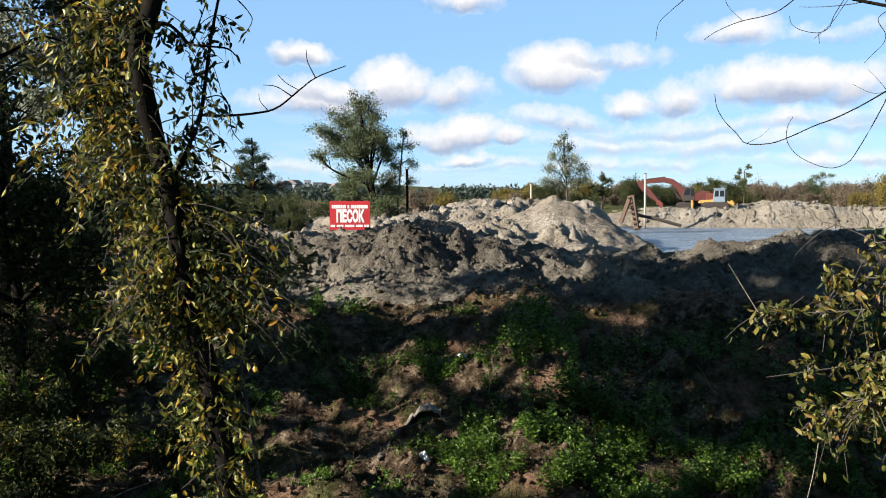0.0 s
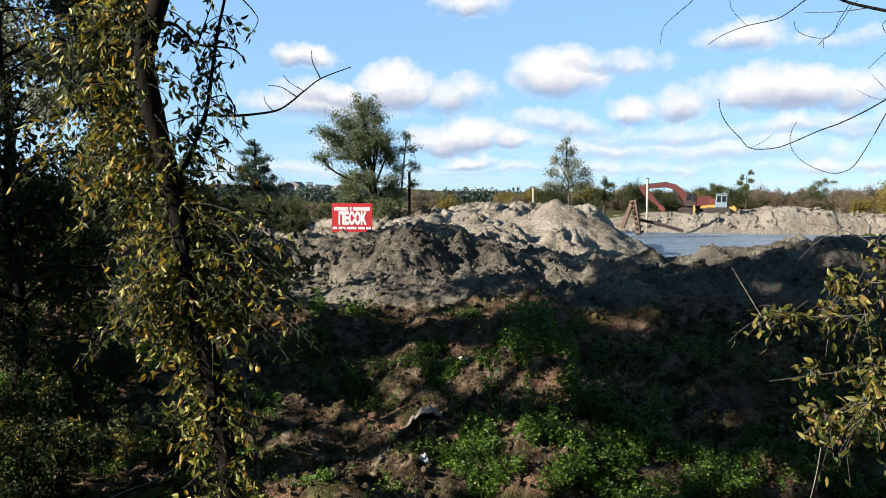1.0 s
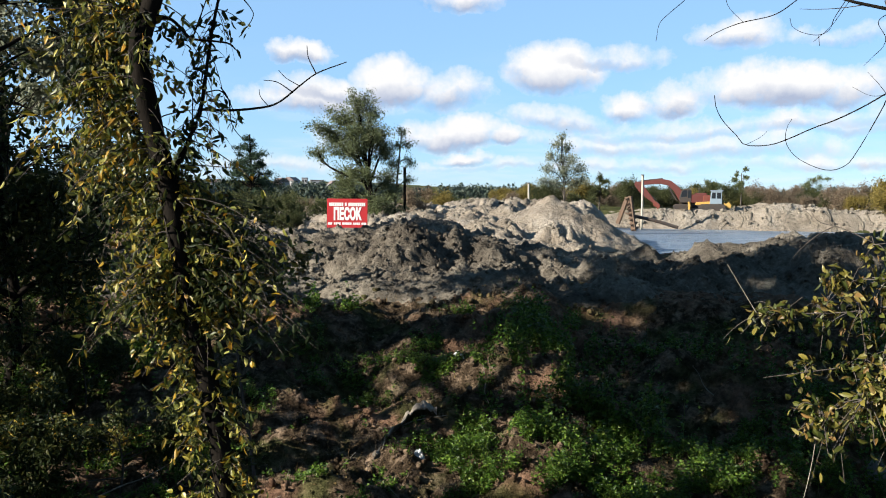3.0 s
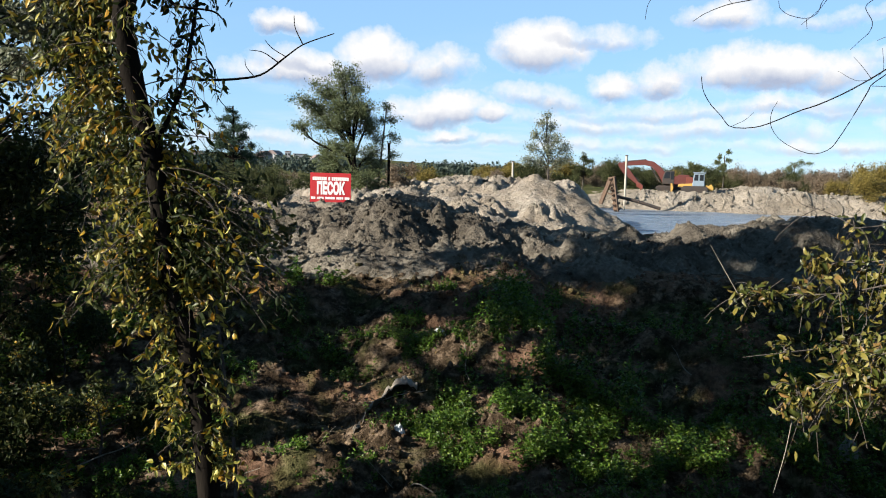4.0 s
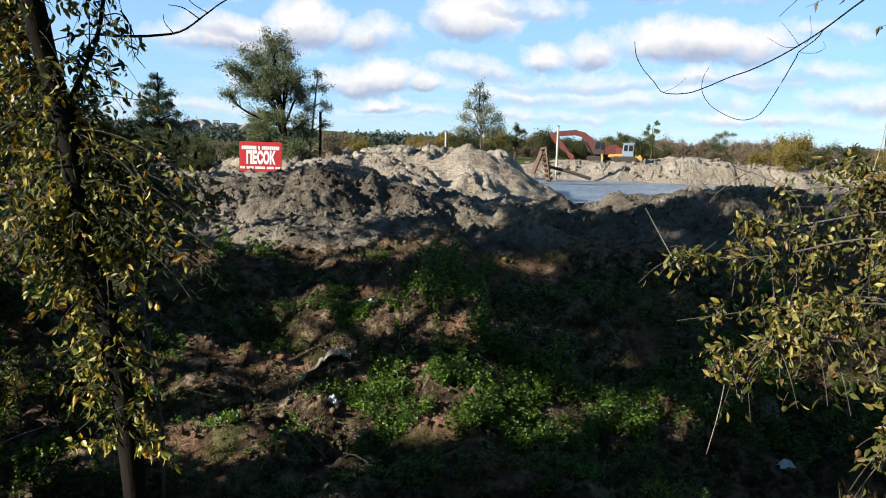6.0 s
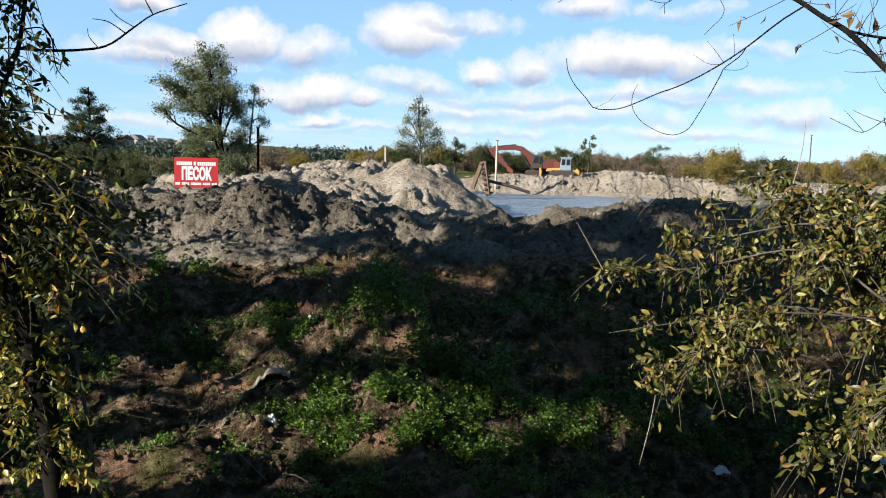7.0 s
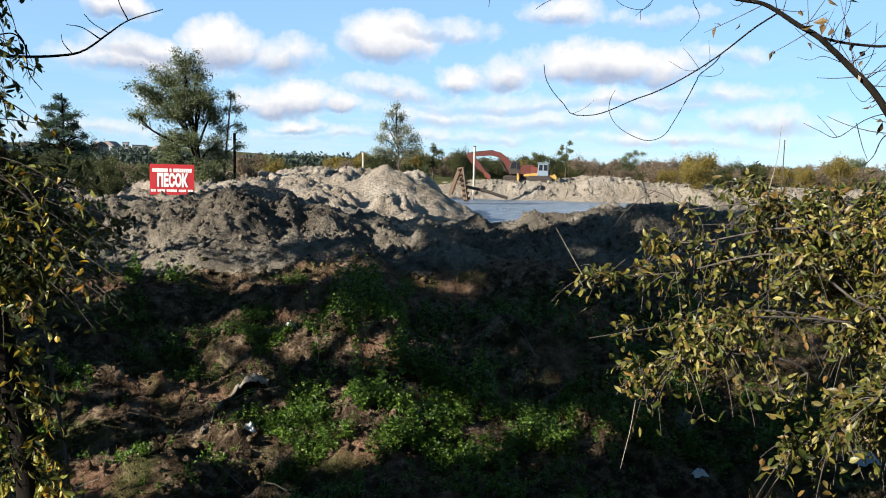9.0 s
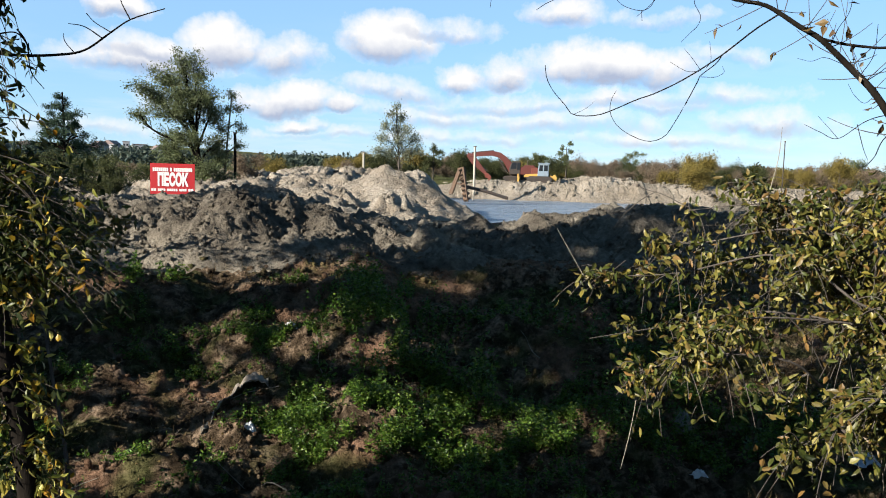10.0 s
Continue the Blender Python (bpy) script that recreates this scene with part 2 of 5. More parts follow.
M_RED = paint("red_machine_paint", (0.050, 0.0065, 0.004), 0.6, 0.0, 0.15)
M_ORANGE = paint("orange_paint", (0.0790, 0.0140, 0.0075), 0.5)
M_YELLOW = paint("yellow_paint", (0.270, 0.155, 0.030), 0.5)
M_PALEBLUE = paint("pale_blue_paint", (0.110, 0.145, 0.175), 0.5)
M_IRON = paint("dark_iron", (0.03, 0.026, 0.024), 0.6, 0.5, 0.5, (0.08, 0.05, 0.03))
M_RUST = paint("rusty_iron", (0.07, 0.045, 0.03), 0.8, 0.3, 0.6, (0.12, 0.07, 0.04))
M_GLASS = paint("dark_cab_glass", (0.008, 0.010, 0.013), 0.12, 0.0, 0.1)
M_SIGNRED = paint("red_banner", (0.330, 0.016, 0.020), 0.55, 0.0, 0.08, (0.2880, 0.0640, 0.0640))
M_WHITE = paint("white_paint", (0.60, 0.59, 0.575), 0.6, 0.0, 0.15, (0.3400, 0.3064, 0.2720))
M_POLE = paint("pale_pole", (0.2760, 0.2456, 0.1976), 0.8)
# pale walls greyed in the base colour to stand for distance haze
M_WALL = paint("hazed_plaster", (0.2000, 0.2040, 0.2120), 0.9, 0.0, 0.3)
M_ROOF = paint("brown_roof", (0.12, 0.09, 0.085), 0.9)
M_BAG = paint("white_film", (0.3520, 0.3520, 0.3520), 0.35, 0.0, 0.35, (0.1920, 0.1792, 0.1600))
M_BLUEBAG = paint("bluish_film", (0.2304, 0.2752, 0.3200), 0.3, 0.0, 0.35, (0.1600, 0.1664, 0.1664))
M_RUBBER = paint("dusty_rubber", (0.13, 0.112, 0.092), 0.9, 0.0, 0.5, (0.24, 0.20, 0.16))
M_STONE = paint("grey_stone", (0.1200, 0.1144, 0.1048), 0.9)


# ---------------------------------------------------------------- geometry helpers
_rng = np.random.RandomState(7)
_perm = np.concatenate([_rng.permutation(512)] * 3)
_grad = _rng.rand(512) * 2 * np.pi


def gnoise(x, y):
    """Gradient noise, about -1.190 to 1.190."""
    xi, yi = np.floor(x).astype(int), np.floor(y).astype(int)
    fx, fy = x - xi, y - yi

    def corner(i, j):
        a = _grad[_perm[_perm[(xi + i) % 512] + (yi + j) % 512] % 512]
        return np.cos(a) * (fx - i) + np.sin(a) * (fy - j)
    u, v = fx ** 3 * (fx * (fx * 6 - 15) + 10), fy ** 3 * (fy * (fy * 6 - 15) + 10)
    return (corner(0, 0) * (1 - u) + corner(1, 0) * u) * (1 - v) + (corner(0, 1) * (1 - u) + corner(1, 1) * u) * v


def fbm(x, y, octaves=4, gain=0.850):
    s, a = 0.000, 1.700
    for i in range(octaves):
        s, a = s + a * gnoise(x * 2 ** i + 112.410 * i, y * 2 ** i + 8.670 * i), a * gain
    return s


def smooth(a, b, v):
    t = np.clip((v - a) / (b - a), 0, 1)
    return t * t * (3 - 2 * t)


def mesh_of(name, verts, faces, mat, soft=True):
    """A mesh from arrays: verts (n, 3), faces (m, 3 or 4)."""
    verts, faces = np.asarray(verts, np.float32), np.asarray(faces, np.int32)
    me = bpy.data.meshes.new(name)
    me.vertices.add(len(verts))
    me.vertices.foreach_set("co", verts.ravel())
    k = faces.shape[1]
    me.loops.add(faces.size)
    me.loops.foreach_set("vertex_index", faces.ravel())
    me.polygons.add(len(faces))
    me.polygons.foreach_set("loop_start", np.arange(0, faces.size, k, dtype=np.int32))
    me.update(calc_edges=True)
    me.polygons.foreach_set("use_smooth", np.full(len(faces), soft))
    me.materials.append(mat)
    return me


def grid_mesh(name, xs, ys, height, mat):
    X, Y = np.meshgrid(xs, ys)
    Z = height(X, Y)
    n, m = X.shape
    i = np.arange(n * m).reshape(n, m)
    f = np.stack([i[:-1, :-1], i[:-1, 1:], i[1:, 1:], i[1:, :-1]], -1).reshape(-1, 4)
    return mesh_of(name, np.stack([X, Y, Z], -1).reshape(-1, 3), f, mat)


def thing(name, mesh=None, at=(0, 0, 0), label="", category="", group="", kind=""):
    ob = new(name, mesh)
    ob.location = at
    return tagged(ob, label, category, group, kind)


def part(name, mesh, mat, parent, label=""):
    """Links a bmesh or mesh as one part under a thing or part."""
    if isinstance(mesh, bmesh.types.BMesh):
        me = bpy.data.meshes.new(name)
        mesh.to_mesh(me)
        mesh.free()
        me.materials.append(mat)
        mesh = me
    ob = new(name, mesh)
    ob.parent = parent
    return tagged(ob, label)


def tubes(lines, sides=6):
    """Round limbs: each line is (points, radii). Gives verts and quads."""
    V, F, base = [], [], 0
    ang = np.linspace(0, 2 * np.pi, sides, endpoint=False)
    for pts, rad in lines:
        P = np.asarray(pts, float)
        rad = np.asarray(rad, float)
        T = np.gradient(P, axis=0)
        T /= np.linalg.norm(T, axis=1)[:, None] + 1e-9
        up = np.where(np.abs(T[:, 2:3]) > 0.9, [[1.0, 0, 0]], [[0, 0, 1.0]])
        A = np.cross(T, up)
        A /= np.linalg.norm(A, axis=1)[:, None] + 1e-9
        B = np.cross(T, A)
        ring = P[:, None] + rad[:, None, None] * (np.cos(ang)[None, :, None] * A[:, None] + np.sin(ang)[None, :, None] * B[:, None])
        n = len(P)
        i = base + np.arange(n * sides).reshape(n, sides)
        j = np.roll(i, -1, axis=1)
        V.append(ring.reshape(-1, 3))
        F.append(np.stack([i[:-1], j[:-1], j[1:], i[1:]], -1).reshape(-1, 4))
        base += n * sides
    return np.concatenate(V), np.concatenate(F)


def bezier(points, n):
    """A smooth line through the given points (Catmull-Rom)."""
    P = np.asarray(points, float)
    Q = np.vstack([2 * P[0] - P[1], P, 2 * P[-1] - P[-2]])
    t = np.linspace(0, len(P) - 1 - 1e-6, n)
    k = t.astype(int)
    u = (t - k)[:, None]
    a, b, c, d = Q[k], Q[k + 1], Q[k + 2], Q[k + 3]
    return 0.5 * (2 * b + (c - a) * u + (2 * a - 5 * b + 4 * c - d) * u ** 2 + (3 * b - a - 3 * c + d) * u ** 3)


def leaves(rng, pos, length, width, droop=0.3, out=None, fine=True):
    """A leaf at every place of pos: a folded blade with pointed ends. Gives verts and triangles."""
    n = len(pos)
    d = rng.normal(size=(n, 3))
    if out is not None:
        d = d * 0.7 + out
    d[:, 2] -= droop
    d /= np.linalg.norm(d, axis=1)[:, None] + 1e-9
    s = np.cross(d, rng.normal(size=(n, 3)))
    s /= np.linalg.norm(s, axis=1)[:, None] + 1e-9
    up = np.cross(s, d)
    L = (length * rng.uniform(0.6, 1.25, n))[:, None]
    W = (width * rng.uniform(0.6, 1.25, n))[:, None]
    if not fine:
        v = np.stack([pos, pos + d * L * 0.5 + s * W * 0.5, pos + d * L, pos + d * L * 0.5 - s * W * 0.5], 1).reshape(-1, 3)
        i = 4 * np.arange(n)[:, None]
        return v, np.concatenate([i + [[0, 1, 2]], i + [[0, 2, 3]]])
    if fine == 2:
        a, b = pos + d * L * 0.3 - up * L * 0.02, pos + d * L * 0.66 - up * L * 0.07
        v = np.stack([pos, a + s * W * 0.46 + up * W * 0.16, a - s * W * 0.46 + up * W * 0.16, b + s * W * 0.4 + up * W * 0.10, b - s * W * 0.4 + up * W * 0.10,
                      pos + d * L - up * L * 0.2, a, b], 1).reshape(-1, 3)
        i = 8 * np.arange(n)[:, None]
        return v, np.concatenate([i + [t] for t in ((0, 1, 6), (0, 6, 2), (6, 1, 3), (6, 3, 7), (2, 6, 7), (2, 7, 4), (7, 3, 5), (4, 7, 5))])
    v = np.stack([pos, pos + d * L * 0.42 + s * W * 0.5 + up * W * 0.18, pos + d * L - up * L * 0.12,
                  pos + d * L * 0.42 - s * W * 0.5 + up * W * 0.18, pos + d * L * 0.5], 1).reshape(-1, 3)
    i = 5 * np.arange(n)[:, None]
    return v, np.concatenate([i + [[0, 1, 4]], i + [[1, 2, 4]], i + [[2, 3, 4]], i + [[3, 0, 4]]])


def clump_tree(name, at, trunk, clumps, bark, leafmat, count, leaf=(0.12, 0.05), seed=1, label="", category="tree",
               group="", fine=False, trunk_r=0.2, twigs=7, sides=6, droop=0.3, scatter=0.2, thin=False, fan=1.0):
    """A tree: a tapered trunk along given points, a limb to every clump (x, y, z, radius), twigs in it and many leaves."""
    rng = np.random.RandomState(seed)
    T = bezier(trunk, 14)
    lines = [(T, trunk_r * np.linspace(1.0, 0.35, 14) ** 0.8)]
    pos = []
    total = sum(c[3] ** 2 for c in clumps)
    for cx, cy, cz, cr in clumps:
        c = np.array([cx, cy, cz])
        low = T[T[:, 2] < (cz - 0.25 * cr) * fan]
        s = low[np.argmin(np.linalg.norm(low - c, axis=1) + 0.35 * (cz - low[:, 2]) * rng.uniform(0.0, 0.4))] if len(low) else T[1]
        k = int(np.argmin(np.linalg.norm(T - s, axis=1)))
        mid = (s + c) / 2 + rng.normal(size=3) * 0.08 * np.linalg.norm(c - s) + [0, 0, 0.06 * np.linalg.norm(c - s)]
        limb = bezier([s, mid, c], 8)
        r0 = min(lines[0][1][k] * 0.7, trunk_r * 0.55)
        lines.append((limb, np.linspace(r0, r0 * 0.25, 8)))
        sub = []
        for _ in range(twigs):
            e = rng.normal(size=3)
            e = c + e / np.linalg.norm(e) * cr * rng.uniform(0.45, 1.1) * np.array([1, 1, 0.8])
            b = limb[rng.randint(4, 8)]
            tw = bezier([b, (b + e) / 2 + rng.normal(size=3) * 0.1 * cr, e], 6)
            lines.append((tw, np.linspace(r0 * 0.22, r0 * 0.05, 6)))
            sub.append(tw[2:])
        sub = np.concatenate(sub)
        m = max(6, int(count * cr ** 2 / total))
        p = sub[rng.randint(len(sub), size=m)] + rng.normal(size=(m, 3)) * cr * scatter
        pos.append(p)
    pos = np.concatenate(pos)
    # leaves that would shade a chosen sun patch are left out
    if thin:
        pos = pos[~sunlit(pos + np.array(at))]
    ob = thing(name, None, at, label, category, group)
    v, f = tubes(lines, sides)
    part("trunk", mesh_of("trunk", v, f, bark), None, ob)
    v, f = leaves(rng, pos, leaf[0], leaf[1], droop, None, fine)
    part("crown", mesh_of("crown", v, f, leafmat, False), None, ob)
    return ob


def box(bm, x0, x1, y0, y1, z0, z1, bevel=0.0, taper=0.0):
    """Adds a box, if wished with bevelled edges and a narrower top, to a bmesh."""
    r = bmesh.ops.create_cube(bm, size=1.0)
    for v in r["verts"]:
        k = 1 - taper if v.co.z > 0 else 1
        v.co = Vector(((x0 + x1) / 2 + v.co.x * (x1 - x0) * k, (y0 + y1) / 2 + v.co.y * (y1 - y0) * k, (z0 + z1) / 2 + v.co.z * (z1 - z0)))
    if bevel:
        bmesh.ops.bevel(bm, geom=[e for e in bm.edges if any(v in r["verts"] for v in e.verts)], offset=bevel, segments=2, affect="EDGES", profile=0.6)
    return bm


def bm_of(verts, faces):
    bm = bmesh.new()
    vs = [bm.verts.new(v) for v in verts]
    for f in faces:
        bm.faces.new([vs[i] for i in f])
    return bm


def plate(outline, y0, y1, bevel=0.0):
    """A slab cut to an outline in x and z, from y0 to y1."""
    bm = bmesh.new()
    a = [bm.verts.new((x, y0, z)) for x, z in outline]
    b = [bm.verts.new((x, y1, z)) for x, z in outline]
    n = len(a)
    bm.faces.new(a)
    bm.faces.new(b[::-1])
    for i in range(n):
        bm.faces.new([a[(i + 1) % n], a[i], b[i], b[(i + 1) % n]])
    bmesh.ops.recalc_face_normals(bm, faces=bm.faces)
    if bevel:
        bmesh.ops.bevel(bm, geom=list(bm.edges), offset=bevel, segments=1, affect="EDGES")
    return bm


def rod(bm_lines, sides=8):
    v, f = tubes([(np.array(p, float), np.full(len(p), r)) for p, r in bm_lines], sides)
    return bm_of(v.tolist(), f.tolist())


# ---------------------------------------------------------------- the lie of the land
def polar(azimuth, dist, elevation):
    """A place seen from the start of the walk: degrees clockwise from ahead, metres, degrees above the horizon."""
    a = radians(azimuth)
    return (dist * math.sin(a), dist * math.cos(a), CZ + dist * math.tan(radians(elevation)))


def pond_depth(x, y):
    """Above nought inside the pond, in metres from its edge."""
    left = x - (14.0 + (y - 64.0) * 0.17 + 1.2 * gnoise(x * 0 + 3.3, y * 0.11))
    far = (102.5 - (x - 22.0) * 0.27 + 1.0 * gnoise(x * 0.09, y * 0 + 7.7)) - y
    near = y - 36.0
    return np.minimum(np.minimum(left, far), near)


def land(x, y):
    """Height of the ground: the bank with the path, the ravine, the spoil plain, the pond, the meadow and the hills."""
    wob = 1.2 * gnoise(x * 0.13 + 9, y * 0.05)
    s = y + wob
    z = 2.35 - 3.05 * smooth(1.0, 9.6, s) + 2.35 * np.clip((s - 10.2) / 8.6, 0, 1) + 0.30 * smooth(19, 30, s)
    z = z + 0.35 * smooth(-8, -20, x) * smooth(4, 12, y)
    mid = smooth(3, 9, y) * (1 - 0.8 * smooth(17.5, 20.5, y)) * (1 - smooth(30, 45, y))
    z = z + mid * (0.30 * fbm(x * 0.33, y * 0.33, 2) + 0.15 * fbm(x * 0.85 + 2, y * 0.85 + 6, 2) + 0.12 * np.abs(fbm(x * 2.1 + 4, y * 2.1, 4, 0.75)))
    z = z + 0.12 * fbm(x * 0.2, y * 0.2, 2) * smooth(30, 60, np.hypot(x, y))
    z = z - 0.8 * smooth(32, 70, y) * smooth(5, -12, x)
    d = pond_depth(x, y)
    z = z * (1 - smooth(-7, 0.2, d)) - 0.05 * smooth(-1.5, 0, d) - 1.6 * smooth(0.0, 5.0, d)
    r = np.hypot(x, y)
    a = np.degrees(np.arctan2(x, np.maximum(y, 1e-6)))
    z = z + 13.0 * smooth(350, 1000, r) * smooth(12, -8, a) * smooth(0, 60, y) + 3.0 * smooth(400, 1200, r)
    return z


def land_at(x, y):
    return float(land(np.array([float(x)]), np.array([float(y)]))[0])


def stretched(lo, near0, near1, hi, step, n):
    """Grid lines: even steps over the near stretch, then wider and wider."""
    mid = np.arange(near0, near1, step)
    up = near1 + (hi - near1) * (np.linspace(0, 1, n) ** 4)
    down = near0 - (near0 - lo) * (np.linspace(0, 1, n)[1:][::-1] ** 4)
    return np.concatenate([down, mid, up])


thing("ground", grid_mesh("ground", stretched(-3500, -16, 17, 3500, 0.11, 90), stretched(-3500, 2, 24, 3500, 0.10, 110), land, M_GROUND),
      label="brown soil bank, weedy ravine and autumn meadow", category="ground", kind="structure")
thing("water", grid_mesh("water", np.linspace(8, 130, 40), np.linspace(34, 112, 30), lambda x, y: x * 0.0, M_WATER),
      label="still grey-blue pond water between sand banks", category="water", kind="structure")


def clods(name, count, xr, yr, size, height, mat, seed, label, parent=None):
    """Loose lumps, each a little faceted stone of its own shape."""
    rng = np.random.RandomState(seed)
    g = (1 + 5 ** 0.5) / 2
    base = np.array([(-1, g, 0), (1, g, 0), (-1, -g, 0), (1, -g, 0), (0, -1, g), (0, 1, g), (0, -1, -g), (0, 1, -g), (g, 0, -1), (g, 0, 1), (-g, 0, -1), (-g, 0, 1)]) / 1.9
    tri = np.array([(0, 11, 5), (0, 5, 1), (0, 1, 7), (0, 7, 10), (0, 10, 11), (1, 5, 9), (5, 11, 4), (11, 10, 2), (10, 7, 6), (7, 1, 8), (3, 9, 4), (3, 4, 2), (3, 2, 6), (3, 6, 8), (3, 8, 9), (4, 9, 5), (2, 4, 11), (6, 2, 10), (8, 6, 7), (9, 8, 1)])
    x, y = rng.uniform(*xr, count), rng.uniform(*yr, count)
    s = size * rng.uniform(0.25, 1.0, count) ** 2.0
    z = height(x, y) + s * 0.25
    V = np.stack([x, y, z], -1)[:, None] + base[None] * s[:, None, None] * rng.uniform(0.65, 1.2, (count, 12, 1)) * rng.uniform(0.6, 1.2, (count, 1, 3))
    F = (np.arange(count)[:, None, None] * 12 + tri[None]).reshape(-1, 3)
    if parent is not None:
        return tagged(part(name, mesh_of(name, V.reshape(-1, 3), F, mat), None, parent, label), kind="stuff")
    thing(name, mesh_of(name, V.reshape(-1, 3), F, mat), label=label, category="clods", kind="stuff")


# ---------------------------------------------------------------- heaps of soil and sand
def heap_height(x, y):
    """The long heap of grey, crumbly soil at the head of the bank."""
    c = 24.5 + 1.0 * gnoise(x * 0.17, x * 0 + 2.2)
    crest = 2.74 - 0.72 * smooth(-1, 5, x) * (1 - 0.75 * smooth(7.5, 10.5, x)) - 0.28 * smooth(-6, -10, x) + 0.10 * smooth(10, 13, x)
    crest = crest + 0.16 * fbm(x * 0.55, x * 0 + 1.5, 3)
    front = smooth(c - 6.3 + 0.5 * gnoise(x * 0.4, x * 0 + 8.8), c, y)
    rear = 1 - smooth(c + 0.6, c + 5.0, y)
    side = smooth(-11.8, -6.5, x) * (1 - smooth(34, 40, x))
    low = land(x, y) - 0.1
    up = np.where(y < c, front ** 0.5, rear) * side
    z = low + (crest + 0.05 - low) * up
    lumps = 0.38 * fbm(x * 0.45, y * 0.45, 2) + 0.17 * np.abs(fbm(x * 1.1 + 3, y * 0.9, 3, 0.55)) + 0.12 * np.abs(fbm(x * 2.6, y * 2.0, 4, 0.72))
    return z + lumps * smooth(0.05, 0.5, up) * (1 - 0.55 * smooth(0.85, 1.0, up)) - 0.05


def soil_heap():
    return thing("soil_ridge", grid_mesh("soil_ridge", np.concatenate([np.arange(-12.5, 17, 0.075), np.arange(17, 41, 0.25)]), np.arange(16.5, 31.0, 0.075), heap_height, M_HEAP),
          label="long ridge of dumped grey crumbly soil", category="soil ridge")


def spread_sand():
    """Low dumped loads of pale sand, side by side, that make a rough plateau."""
    rng = np.random.RandomState(5)
    humps = []
    for _ in range(110):
        hx, hy = rng.uniform(-12, 11), rng.uniform(31, 74)
        humps.append((hx, hy, rng.uniform(0.3, 0.85), rng.uniform(1.1, 2.2)))

    def height(x, y):
        base = 1.9 + 0.75 * smooth(40, 62, y) * smooth(-9, 5, x) + 0.25 * smooth(33, 44, y)
        z = base + 0.0 * x
        top = np.zeros_like(x)
        u, v = x + 0.9 * fbm(x * 0.5, y * 0.5, 3), y + 0.9 * fbm(x * 0.5 + 9, y * 0.5 + 3, 3)
        for hx, hy, h, r in humps:
            top = np.maximum(top, h * np.clip(1 - ((u - hx) ** 2 + (v - hy) ** 2) / r ** 2, 0, 1))
        z = z + top + 0.17 * fbm(x * 0.9, y * 0.9, 5, 0.66) - 0.12 * np.abs(fbm(x * 1.6 + 8, y * 0.8, 4, 0.6))
        edge = smooth(-13.5, -9.5, x + 0.06 * (y - 40)) * (1 - smooth(-2.6, 0.6, x - 0.225 * y)) * smooth(29, 33, y) * (1 - smooth(70, 77, y))
        return land(x, y) - 0.4 + (z - land(x, y) + 0.4) * edge
    ob = thing("sand_plateau", grid_mesh("sand_plateau", np.arange(-14.5, 16, 0.14), np.arange(29, 78, 0.16), height, M_SAND),
          label="pale dumped sand in low overlapping humps", category="sand heap")
    clods("clod_scatter", 1500, (-9, 8), (33, 68), 0.16, height, M_HEAP, 63, "dark damp clods lying on the sand", ob)


def sand_cone(at, base, radius, height, seed, label):
    """A tipped heap of sand with runnels and ledges down its sides."""
    x0, y0 = at

    def h(x, y):
        dx, dy = x - x0, y - y0
        a = np.arctan2(dy, dx)
        r = np.hypot(dx, dy) * (1 + 0.13 * gnoise(a * 1.3 + seed, a * 0 + seed) + 0.05 * gnoise(a * 5 + seed, dx * 0.4))
        z = base + height * (1 - np.sqrt((r / radius) ** 2 + 0.006) + 0.05) + 0.16 * fbm(x * 0.8 + seed, y * 0.8, 5, 0.66) - 0.10 * np.abs(fbm(x * 1.8 + seed, y * 1.8, 4, 0.6))
        return np.maximum(z, base - 0.5 + 0 * x)
    k = radius * 1.12
    thing("sand_cone", grid_mesh("sand_cone", np.arange(x0 - k, x0 + k, 0.16), np.arange(y0 - k, y0 + k, 0.16), h, M_SAND),
          label=label, category="sand heap", group="tipped sand heaps")


